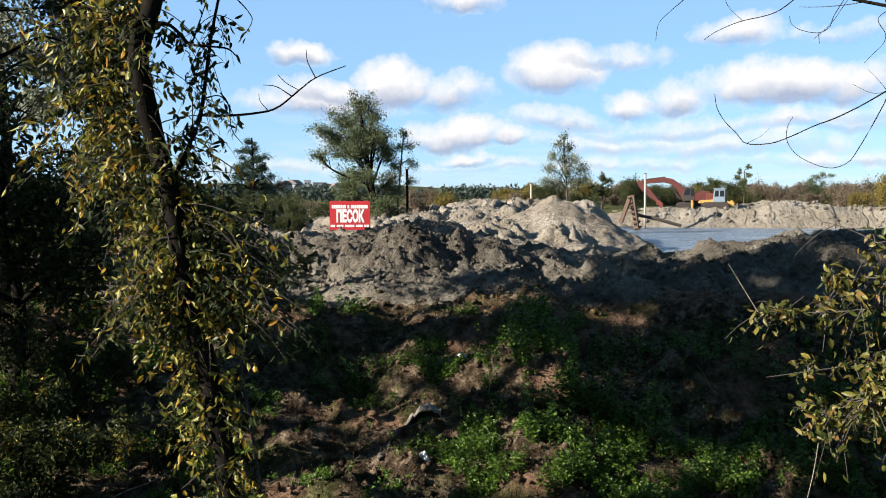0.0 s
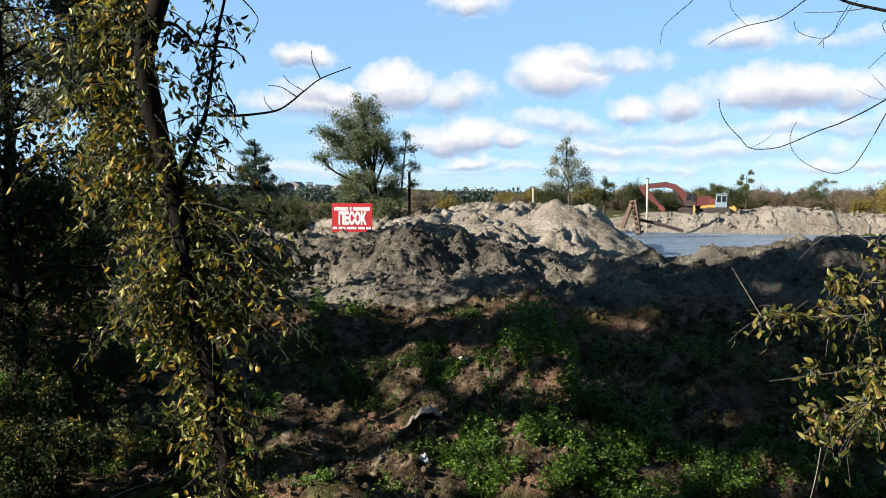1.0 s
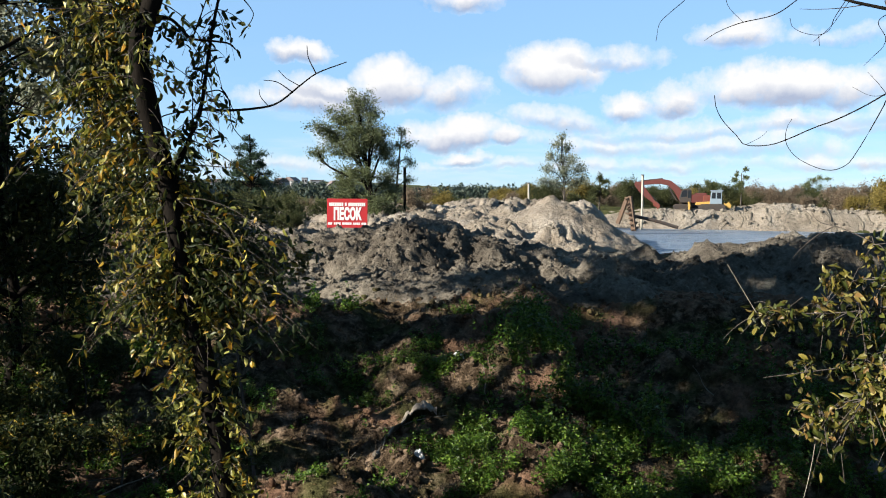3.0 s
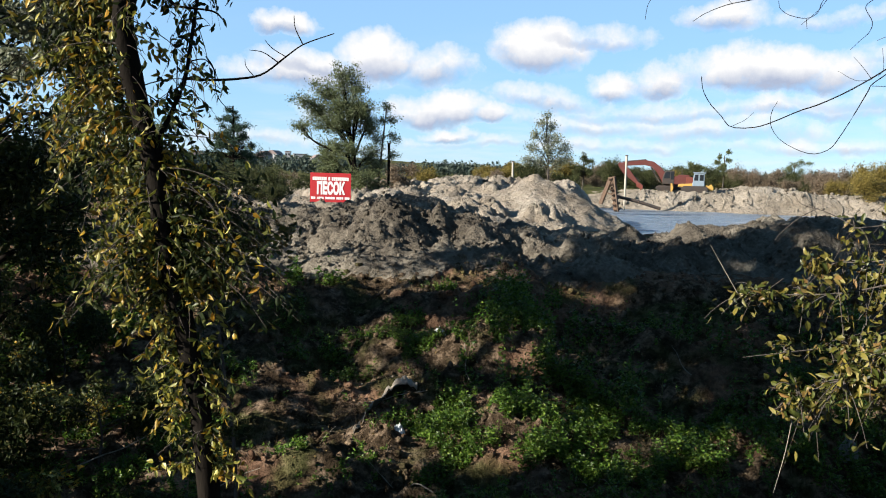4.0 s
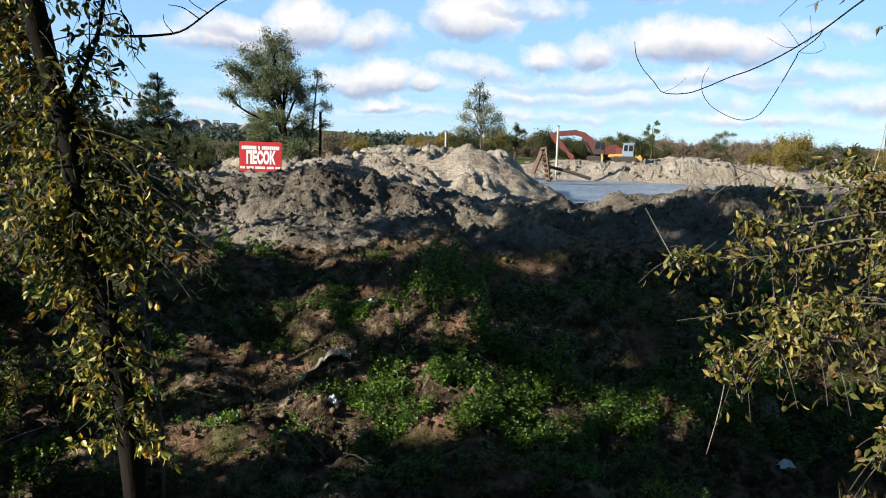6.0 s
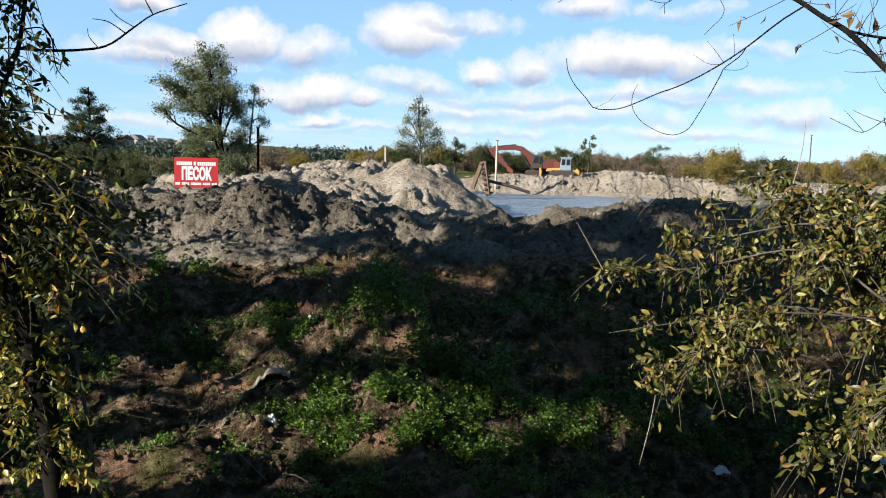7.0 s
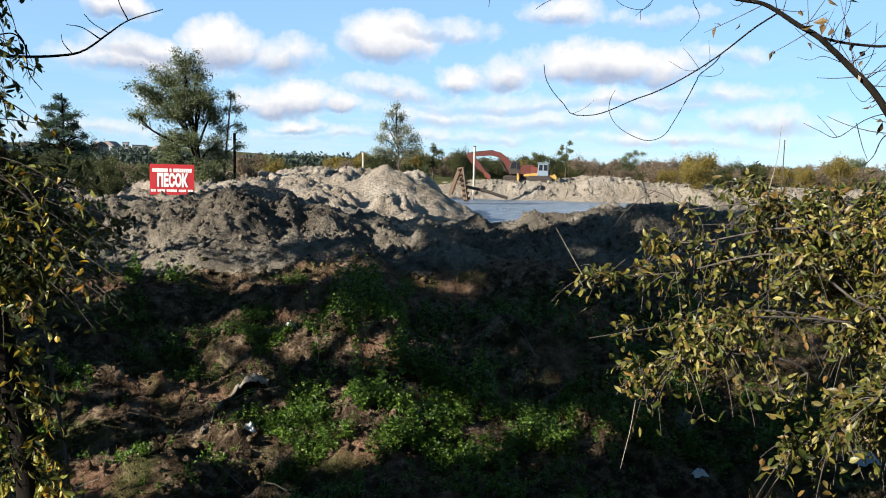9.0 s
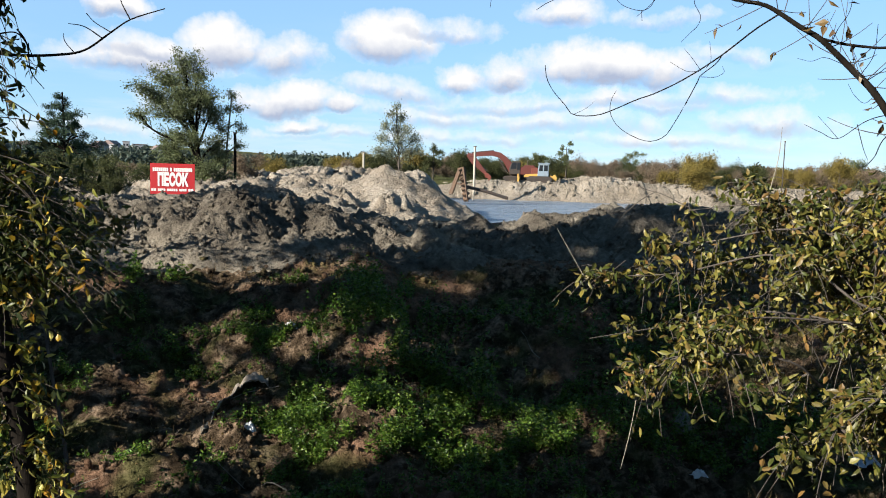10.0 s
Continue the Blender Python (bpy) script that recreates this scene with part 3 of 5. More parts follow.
def far_bank():
    """The dug sand bank behind the pond, with a broken steep face."""
    def height(x, y):
        line = 102.0 - (x - 22.0) * 0.27
        top = 1.75 + 0.5 * smooth(24, 29, x) + 0.15 * smooth(30, 36, x) + 0.75 * smooth(38, 42, x) * (1 - smooth(45, 49, x)) - 0.1 * smooth(46, 57, x)
        top = top + 0.07 * fbm(x * 0.3, y * 0.3, 3)
        d = y - line + 1.5 * fbm(x * 0.12, y * 0.12 + 4, 3, 0.5)
        up = smooth(-1.0, 4.2, d) ** 0.8 * (1 - smooth(12, 18, d)) * smooth(9, 14, x) * (1 - smooth(115, 125, x))
        d = d + 0.9 * np.abs(fbm(x * 0.5 + 7, y * 0.1, 3, 0.6))
        z = -0.5 + (top + 0.5) * up + (0.22 * fbm(x * 0.35, y * 0.35, 5, 0.65) - 0.16 * np.abs(fbm(x * 0.4 + 3, y * 0.3, 3))) * smooth(0.1, 0.5, up)
        return z
    ob = thing("far_sand_bank", grid_mesh("far_sand_bank", np.arange(8, 126, 0.23), np.arange(72, 124, 0.26), height, M_BANK),
          label="dug pale sand bank with broken steep face behind the pond", category="sand bank")
    clods("clod_scatter", 1300, (24, 70), (84, 106), 0.34, lambda x, y: np.where(height(x, y) > 0.3, height(x, y), -3.0), M_HEAP, 64, "dark clods and crusts on the broken face", ob)
    rng = np.random.RandomState(65)
    for q in range(16):                      # cracks, drawn as dark strips that run down the face
        x0 = 28 + 30 * (q + rng.uniform(0.1, 0.9)) / 16
        line = 102.0 - (x0 - 22.0) * 0.27
        run = []
        for t in np.linspace(0, 1, 7):
            px, py = x0 + rng.normal() * 0.12 + 0.9 * t * rng.uniform(-1, 1.4), line + 3.6 - 3.4 * t
            run.append((px, py, float(height(np.array([px]), np.array([py]))[0]) + 0.02))
        v, f = tubes([(bezier(run, 14), np.linspace(0.13, 0.03, 14) * rng.uniform(0.6, 1.3))], 5)
        part("crack_strip", mesh_of("crack_strip", v, f, M_HEAP), None, ob, "dark strip along a crack")


ridge = soil_heap()
spread_sand()
sand_cone((5.75, 42.5), 1.55, 4.6, 2.35, 3.0, "tall tipped cone of pale sand with dark earth on its side")
sand_cone((9.0, 61.0), 0.2, 6.0, 1.7, 8.0, "low tongue of pale sand by the water")
far_bank()


# ---------------------------------------------------------------- trees
SUN_GAPS = [  # sun patches wanted on the ground, for which crown leaves are cut away: x, y, half width, half depth, how open
    (-3.6, 17.3, 0.9, 0.75, 1.0), (-1.2, 18.0, 1.0, 0.6, 1.0), (-0.2, 15.3, 1.6, 0.95, 0.9), (-1.4, 12.8, 1.2, 1.6, 1.0), (1.1, 12.4, 1.1, 1.0, 0.7), (3.2, 12.0, 1.5, 0.6, 0.35), (2.1, 15.3, 0.8, 1.0, 0.6),
    (3.0, 18.2, 0.22, 0.22, 0.7), (4.5, 18.4, 0.3, 0.3, 0.7), (4.6, 12.1, 1.7, 0.5, 0.35), (-6.4, 16.0, 1.8, 1.6, 0.8), (7.6, 13.2, 1.2, 0.6, 0.25),
    (-2.4, 22.0, 4.4, 2.8, 1.2), (0.0, 48.0, 90.0, 16.8, 3.0)]


def sunlit(P):
    """True for the places in a crown that stand between the sun and a gap in the shade."""
    x, y, level = P[:, 0], P[:, 1], np.full(len(P), 1.0)
    for _ in range(3):
        t = (P[:, 2] - level) / _to_sun.z
        x, y = P[:, 0] - _to_sun.x * t, P[:, 1] - _to_sun.y * t
        level = np.clip(-0.3 + (y - 11.5) * 0.277, -0.3, 2.4)
    gap = np.full(len(P), -0.5)
    for gx, gy, rx, ry, k in SUN_GAPS:
        gap = np.maximum(gap, k * (1.5 - ((x - gx) / rx) ** 2 - ((y - gy) / ry) ** 2))
    return gap + 0.5 * gnoise(x * 0.8 + 5, y * 0.9) + 0.4 * gnoise(x * 2.1, y * 2.4 + 9) > 0


def ring_of_clumps(rng, count, h, w, low, size):
    cl = []
    for q in range(count):
        a = rng.uniform(0, 6.28)
        hh = h * rng.uniform(low, 1.0)
        r = w * rng.uniform(0.2, 1.0) * (1.15 - 0.55 * abs(hh / h - 0.55))
        cl.append((r * math.cos(a), r * math.sin(a), hh, rng.uniform(*size)))
    return cl


def make_trees():
    # the tall willow behind the sign
    wx, wy, _ = polar(-4.7, 52, 0)
    clump_tree("willow", (wx, wy, land_at(wx, wy) - 0.1), [(0, 0, 0), (-0.1, 0, 2), (-0.5, 0.1, 4.5), (-0.9, 0, 7.2)],
               [(-0.99, 0.0, 8.24, 1.03), (-2.09, 0.4, 7.38, 1.15), (-3.19, -0.2, 6.42, 1.03), (-3.63, 0.2, 4.92, 0.69), (-2.42, -0.3, 5.24, 0.92), (-0.66, 0.6, 6.63, 1.38),
                (0.22, -0.5, 6.42, 1.15), (-1.10, -0.6, 5.35, 1.26), (0.44, 0.5, 4.92, 1.15), (-1.87, 0.8, 3.53, 1.03), (-0.66, -0.7, 3.64, 1.15), (0.99, 0.2, 3.42, 1.03),
                (-1.54, -0.2, 2.03, 1.15), (0.33, -0.4, 1.71, 1.26), (-0.44, 0.7, 0.96, 1.26), (1.10, 0.4, 1.07, 1.03), (-0.22, -0.2, 7.60, 0.80), (-2.7, 0.3, 6.1, 0.7), (-1.5, -0.3, 6.3, 0.9), (-1.9, 0.1, 2.9, 0.9), (1.2, 0.1, 2.3, 0.8), (0.1, 0.2, 5.7, 0.9)],
               M_BARK, M_LEAF_WILLOW, 40000, (0.15, 0.06), 11, "tall grey-green willow behind the sand heap", trunk_r=0.2, twigs=15, scatter=0.16, fan=0.66)
    clump_tree("thin_willow", (wx + 1.25, wy + 0.8, land_at(wx, wy) - 0.1), [(0, 0, 0), (0.2, 0, 3), (0.5, 0, 6.3)],
               [(0.5, 0, 6.3, 0.5), (0.9, 0.2, 5.5, 0.5), (0.1, -0.2, 5.4, 0.5), (1.1, 0, 4.4, 0.5), (0.0, 0.1, 4.2, 0.5), (0.9, -0.2, 3.3, 0.5)],
               M_TWIG, M_LEAF_WILLOW, 2600, (0.13, 0.05), 12, "half-bare young willow beside the tall one", trunk_r=0.09, twigs=11)
    # pine
    px, py, _ = polar(-13.1, 72, 0)
    rows = []
    rng = np.random.RandomState(3)
    for h, w in ((7.2, 0.45), (6.5, 1.2), (5.8, 1.7), (5.0, 2.2), (4.2, 2.6), (3.4, 2.8), (2.5, 2.8), (1.7, 2.6)):
        for k in range(3 + int(w * 3)):
            a = rng.uniform(0, 6.28)
            r = w * rng.uniform(0.35, 1.0)
            rows.append((r * math.cos(a), r * math.sin(a), h + rng.uniform(-0.15, 0.15) + 0.06 * r, 0.28 + 0.11 * w))
    clump_tree("pine", (px, py, land_at(px, py) - 0.1), [(0, 0, 0), (0.1, 0, 4), (0, 0, 7.6)], rows, M_BARK, M_LEAF_PINE, 24000, (0.24, 0.045), 13,
               "dark green pine with layered boughs", trunk_r=0.14, twigs=8, scatter=0.2)
    # young poplar on the far side of the sand
    sx, sy, _ = polar(8.55, 84, 0)
    clump_tree("young_poplar", (sx, sy, land_at(sx, sy) - 0.1), [(0, 0, 0), (0.1, 0, 3), (-0.2, 0, 6), (-0.3, 0, 8.4)],
               [(-0.3, 0, 8.6, 0.5), (-0.9, 0, 7.7, 0.6), (0.4, 0.2, 7.4, 0.7), (-1.3, 0, 6.5, 0.7), (0.9, 0, 6.3, 0.8), (-0.2, 0.4, 6.3, 0.8), (-1.9, -0.2, 5.2, 0.8),
                (1.6, 0.2, 5.1, 0.9), (0, -0.4, 5.0, 0.9), (-2.2, 0, 4.0, 0.7), (2.0, 0, 4.0, 0.8), (-0.8, 0.3, 3.9, 0.9), (0.8, 0, 3.8, 0.8)],
               M_TWIG, M_LEAF_SAPLING, 7000, (0.17, 0.10), 14, "young poplar with sparse silvery leaves", trunk_r=0.1, twigs=14, scatter=0.3, fan=0.75)
    # willows on the far bank of the ravine
    for k, (x, y, h, w, low, n, label) in enumerate((
            (-11.6, 21.5, 11.0, 2.9, 0.06, 20000, "silvery leafy willow on the bank"), (-9.9, 18.3, 8.6, 1.8, 0.15, 4200, "thin leafy willow on the bank"),
            (-9.4, 22.3, 9.8, 1.6, 0.06, 26000, "dark leafy willow on the bank"), (-7.7, 14.4, 4.6, 1.6, 0.10, 13000, "dark leafy willow in the ravine"),
            (-9.3, 16.0, 5.6, 1.7, 0.10, 14000, "dark leafy willow in the ravine"))):
        rng = np.random.RandomState(40 + k)
        cl = ring_of_clumps(rng, 32 if k == 0 else 24, h, w, low, (0.6, 1.05))
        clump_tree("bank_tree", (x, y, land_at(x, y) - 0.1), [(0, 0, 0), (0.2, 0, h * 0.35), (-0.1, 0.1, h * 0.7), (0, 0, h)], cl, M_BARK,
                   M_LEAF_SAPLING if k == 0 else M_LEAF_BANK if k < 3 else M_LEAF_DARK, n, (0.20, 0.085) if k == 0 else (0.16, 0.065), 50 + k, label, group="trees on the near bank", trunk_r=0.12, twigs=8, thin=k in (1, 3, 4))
    # unseen trees added on the sunny side, whose broken shade falls on the ravine and the ridge
    for k, (x, y, h, w, low, n, label) in enumerate((
            (-13.0, 8.0, 15.0, 2.9, 0.62, 13000, "tall unseen tree added on the ravine's edge for shade"), (-16.5, 11.5, 18.0, 3.2, 0.62, 14000, "tall unseen tree added on the ravine's edge for shade"),
            (-11.8, 4.5, 11.0, 2.5, 0.50, 13000, "unseen tree added on the ravine's slope for shade"), (-17.5, 7.0, 18.0, 3.4, 0.50, 15000, "tall unseen tree added on the ravine's edge for shade"),
            (-9.6, 6.6, 3.5, 1.7, 0.15, 8000, "dense low unseen tree added in the ravine for shade"), (-15.5, 3.8, 15.0, 2.9, 0.40, 13000, "tall unseen tree added on the ravine's edge for shade"),
            (-21.0, 6.5, 21.0, 3.8, 0.45, 15000, "tall unseen tree added on the ravine's edge for shade"), (-12.6, 10.6, 9.0, 2.5, 0.16, 11000, "unseen tree added on the ravine's slope for shade"))):
        rng = np.random.RandomState(140 + k)
        cl = ring_of_clumps(rng, 28, h, w, low, (0.8, 1.25))
        clump_tree("shade_tree", (x, y, land_at(x, y) - 0.1), [(0, 0, 0), (0.2, 0, h * 0.35), (-0.1, 0.1, h * 0.7), (0, 0, h)], cl, M_BARK,
                   M_LEAF_DARK, n, (0.28, 0.15), 150 + k, label, group="trees on the ravine's edge", trunk_r=0.17, twigs=8, thin=True)
    # unseen trees added behind and over the path to block sky light; some lean far out over the ravine
    for k, (x, y, h, w, lean) in enumerate(((-4.0, -4.5, 15.0, 4.2, 2.6), (2.5, -3.0, 16.0, 4.6, 2.6), (8.5, -2.0, 15.0, 4.4, 2.6), (5.0, -7.5, 17.0, 4.5, 2.6), (-1.0, -8.5, 16.0, 4.6, 2.6),
                                            (14.0, 3.5, 13.0, 3.4, 2.6), (17.5, 8.0, 13.0, 3.2, 2.6), (20.0, 12.5, 12.0, 3.0, 2.6),
                                            (-5.5, -1.8, 17.0, 5.4, 9.5), (1.6, -1.6, 18.0, 5.6, 10.5), (8.8, 0.5, 17.0, 5.4, 9.5), (5.6, -2.6, 20.0, 6.0, 17.0), (-2.5, -2.8, 20.0, 5.8, 16.5), (12.5, -1.0, 20.0, 5.8, 16.0), (-9.5, -4.6, 20.0, 5.6, 18.5), (1.5, -3.4, 22.0, 6.2, 22.5))):
        rng = np.random.RandomState(90 + k)
        cl = []
        for q in range(26):
            a = rng.uniform(0, 6.28)
            r = w * math.sqrt(rng.uniform(0.02, 1.0))
            cl.append((r * math.cos(a), r * math.sin(a) + lean, h * rng.uniform(0.2 if lean < 3 and k > 4 else 0.72, 1.0) - 0.06 * r, rng.uniform(1.0, 1.5)))
        clump_tree("sky_block_tree", (x, y, land_at(x, y) - 0.1), [(0, 0, 0), (0.2, 0.07 * lean, h * 0.35), (-0.1, 0.35 * lean, h * 0.7), (0, 0.7 * lean, h)], cl, M_BARK,
                   M_LEAF_DARK, 9000 if lean < 3 else 13000, (0.34, 0.2), 95 + k, "tall unseen tree added to block sky light over the bank", group="trees of the grove by the path", trunk_r=0.2, twigs=6)


make_trees()


# ---------------------------------------------------------------- the sign
def sign():
    x, y, _ = polar(-6.5, 36, 0)
    z0 = polar(-6.5, 36, -2.45)[2]
    ob = thing("sign", None, (x, y, z0 - 0.25), "red banner board with white lettering on two posts", "sign")
    ob.rotation_euler = (0, 0, radians(4))
    w, h = 0.88, 1.27
    part("board", box(bmesh.new(), -w, w, -0.015, 0.015, 0.25, 0.25 + h, 0.006), M_SIGNRED, ob)
    for px in (-w + 0.02, w - 0.06):
        part("post", box(bmesh.new(), px - 0.03, px + 0.03, 0.02, 0.08, -0.4, 0.25 + h + 0.06, 0.006), M_BARK, ob, "dark wooden post")
    text = bpy.data.curves.new("word", "FONT")
    text.body, text.size, text.align_x, text.extrude, text.offset = "ПЕСОК", 0.52, "CENTER", 0.003, 0.03
    word = new("word", text)
    bpy.context.view_layer.update()
    me = bpy.data.meshes.new_from_object(word.evaluated_get(bpy.context.evaluated_depsgraph_get()))
    bpy.data.objects.remove(word)
    xs = np.array([v.co.x for v in me.vertices])
    k = 1.22 / (xs.max() - xs.min())
    for v in me.vertices:
        v.co = Vector(((v.co.x) * k, -0.022 - v.co.z, 0.62 + v.co.y * 1.32))
    me.materials.clear()
    me.materials.append(M_WHITE)
    part("lettering", me, None, ob, "white capital letters")
    for name, z, hh, parts in (("text_bar", 1.27, 0.15, (0.62, 0.09, 0.74)), ("text_bar", 0.43, 0.10, (0.2, 0.3, 0.42, 0.3, 0.22))):
        x0 = -sum(parts) / 2 - 0.03 * (len(parts) - 1)
        for p in parts:
            n = max(1, int(p / 0.075))
            for i in range(n):
                part(name, box(bmesh.new(), x0 + i * p / n, x0 + (i + 0.86) * p / n, -0.024, -0.015, z - hh / 2, z + hh / 2), M_WHITE, ob, "small white bar")
            x0 += p + 0.06


sign()


# ---------------------------------------------------------------- machines on the far bank
def excavator():
    x, y, _ = polar(16.88, 111.5, 0)
    ob = thing("excavator", None, (x, y, polar(17, 111.5, -0.86)[2]), "red tracked excavator with folded boom on the sand bank", "excavator")
    ob.rotation_euler = (0, 0, radians(-17))
    ob.scale = (0.91, 0.95, 0.88)
    for yy in (-1.35, 0.75):
        tr = part("track", plate([(-2.1, 0.35), (-1.9, 0.08), (-1.6, 0), (1.5, 0), (1.85, 0.1), (2.0, 0.4), (1.8, 0.68), (1.5, 0.78), (-1.6, 0.78), (-1.95, 0.65)], yy, yy + 0.6, 0.03), M_IRON, ob)
        for i in range(6):
            part("roller", rod([([(-1.5 + i * 0.6, yy - 0.03, 0.36), (-1.5 + i * 0.6, yy + 0.63, 0.36)], 0.2)], 12), M_RUST, tr)
    part("undercarriage", box(bmesh.new(), -0.9, 0.9, -0.8, 0.8, 0.4, 1.0, 0.05), M_IRON, ob)
    part("house", plate([(-0.6, 1.0), (2.75, 1.0), (2.95, 1.25), (2.95, 2.05), (2.6, 2.2), (1.3, 2.25), (-0.6, 2.1)], -1.25, 1.25, 0.06), M_RED, ob)
    part("counterweight", plate([(2.0, 0.98), (3.0, 1.05), (3.15, 1.3), (3.15, 2.0), (2.95, 2.15), (2.0, 2.15)], -1.3, 1.3, 0.1), M_ORANGE, ob, "orange-red counterweight")
    cab = part("cab", plate([(-1.15, 1.0), (0.45, 1.0), (0.45, 2.95), (-0.55, 3.0), (-0.95, 2.7), (-1.2, 1.8)], -1.3, -0.25, 0.05), M_IRON, ob, "dark cab")
    part("cab_window", plate([(-1.0, 1.85), (-0.15, 1.85), (-0.15, 2.8), (-0.55, 2.85), (-0.85, 2.6)], -1.32, -1.29), M_GLASS, cab)
    part("cab_window", plate([(-0.05, 1.7), (0.36, 1.7), (0.36, 2.8), (-0.05, 2.8)], -1.32, -1.29), M_GLASS, cab)
    part("engine_hood", box(bmesh.new(), 0.9, 2.5, -0.9, 0.9, 2.15, 2.45, 0.06), M_RED, ob)
    part("exhaust", rod([([(1.5, 0.5, 2.4), (1.5, 0.5, 3.0), (1.55, 0.5, 3.1)], 0.07)]), M_IRON, ob)
    part("boom", plate([(-0.7, 1.3), (-1.2, 1.25), (-2.05, 2.75), (-2.85, 3.5), (-3.9, 3.75), (-7.0, 3.5), (-7.35, 3.65), (-7.1, 4.02), (-3.7, 4.5), (-2.5, 4.25), (-1.5, 3.5), (-0.3, 2.1)], -0.1, 0.35, 0.04), M_RED, ob)
    part("stick", plate([(-7.45, 4.1), (-6.75, 4.0), (-5.9, 3.0), (-4.55, 1.2), (-4.7, 0.9), (-5.0, 0.95), (-6.8, 2.4), (-7.6, 3.6)], -0.05, 0.3, 0.04), M_RED, ob)
    part("bucket", plate([(-4.9, 1.15), (-4.4, 1.1), (-3.9, 0.7), (-3.85, 0.25), (-4.2, -0.1), (-4.35, 0.3), (-4.75, 0.4)], -0.45, 0.7, 0.03), M_ORANGE, ob)
    part("boom_cylinder", rod([([(-1.5, -0.2, 1.3), (-2.9, -0.2, 3.4)], 0.09)]), M_IRON, ob)
    part("stick_cylinder", rod([([(-3.6, 0.12, 4.55), (-6.9, 0.12, 4.15)], 0.08)]), M_IRON, ob)
    part("bucket_link", rod([([(-5.6, 0.1, 2.2), (-4.35, 0.1, 1.4)], 0.07)]), M_IRON, ob)


def loader():
    x, y, _ = polar(18.45, 108.7, 0)
    ob = thing("bulldozer", None, (x, y, polar(18.65, 108.7, -0.93)[2]), "yellow bulldozer with pale blue cab on the sand bank", "bulldozer")
    ob.rotation_euler = (0, 0, radians(-19))
    for yy in (-1.0, 0.5):
        tr = part("track", plate([(-1.7, 0.3), (-1.4, 0), (1.2, 0), (1.6, 0.3), (1.5, 0.75), (1.1, 0.85), (-1.3, 0.85), (-1.65, 0.65)], yy, yy + 0.5, 0.03), M_IRON, ob)
        for i in range(4):
            part("roller", rod([([(-1.0 + i * 0.65, yy - 0.03, 0.35), (-1.0 + i * 0.65, yy + 0.53, 0.35)], 0.2)], 12), M_RUST, tr)
    part("hood", plate([(-2.1, 0.7), (0.0, 0.7), (0.0, 1.2), (-2.0, 1.05)], -0.55, 0.55, 0.06), M_YELLOW, ob)
    cab = part("cab", plate([(-0.35, 0.85), (1.15, 0.85), (1.1, 2.5), (-0.2, 2.5)], -0.75, 0.75, 0.05), M_PALEBLUE, ob, "pale blue cab")
    part("cab_window", plate([(-0.15, 1.55), (0.35, 1.55), (0.35, 2.3), (-0.08, 2.3)], -0.77, -0.74), M_GLASS, cab)
    part("cab_window", plate([(0.5, 1.55), (1.0, 1.55), (0.98, 2.3), (0.5, 2.3)], -0.77, -0.74), M_GLASS, cab)
    part("cab_roof", box(bmesh.new(), -0.35, 1.25, -0.85, 0.85, 2.5, 2.6, 0.03), M_PALEBLUE, cab)
    part("ripper", plate([(1.2, 0.5), (2.1, 0.25), (2.25, 0.7), (1.95, 1.15), (1.6, 0.9), (1.3, 1.1)], -0.5, 0.5, 0.03), M_YELLOW, ob)
    part("blade", plate([(-2.9, 0.0), (-2.7, 0.0), (-2.6, 0.6), (-2.75, 1.1), (-2.95, 1.1)], -1.3, 1.3, 0.03), M_YELLOW, ob)


excavator()
loader()


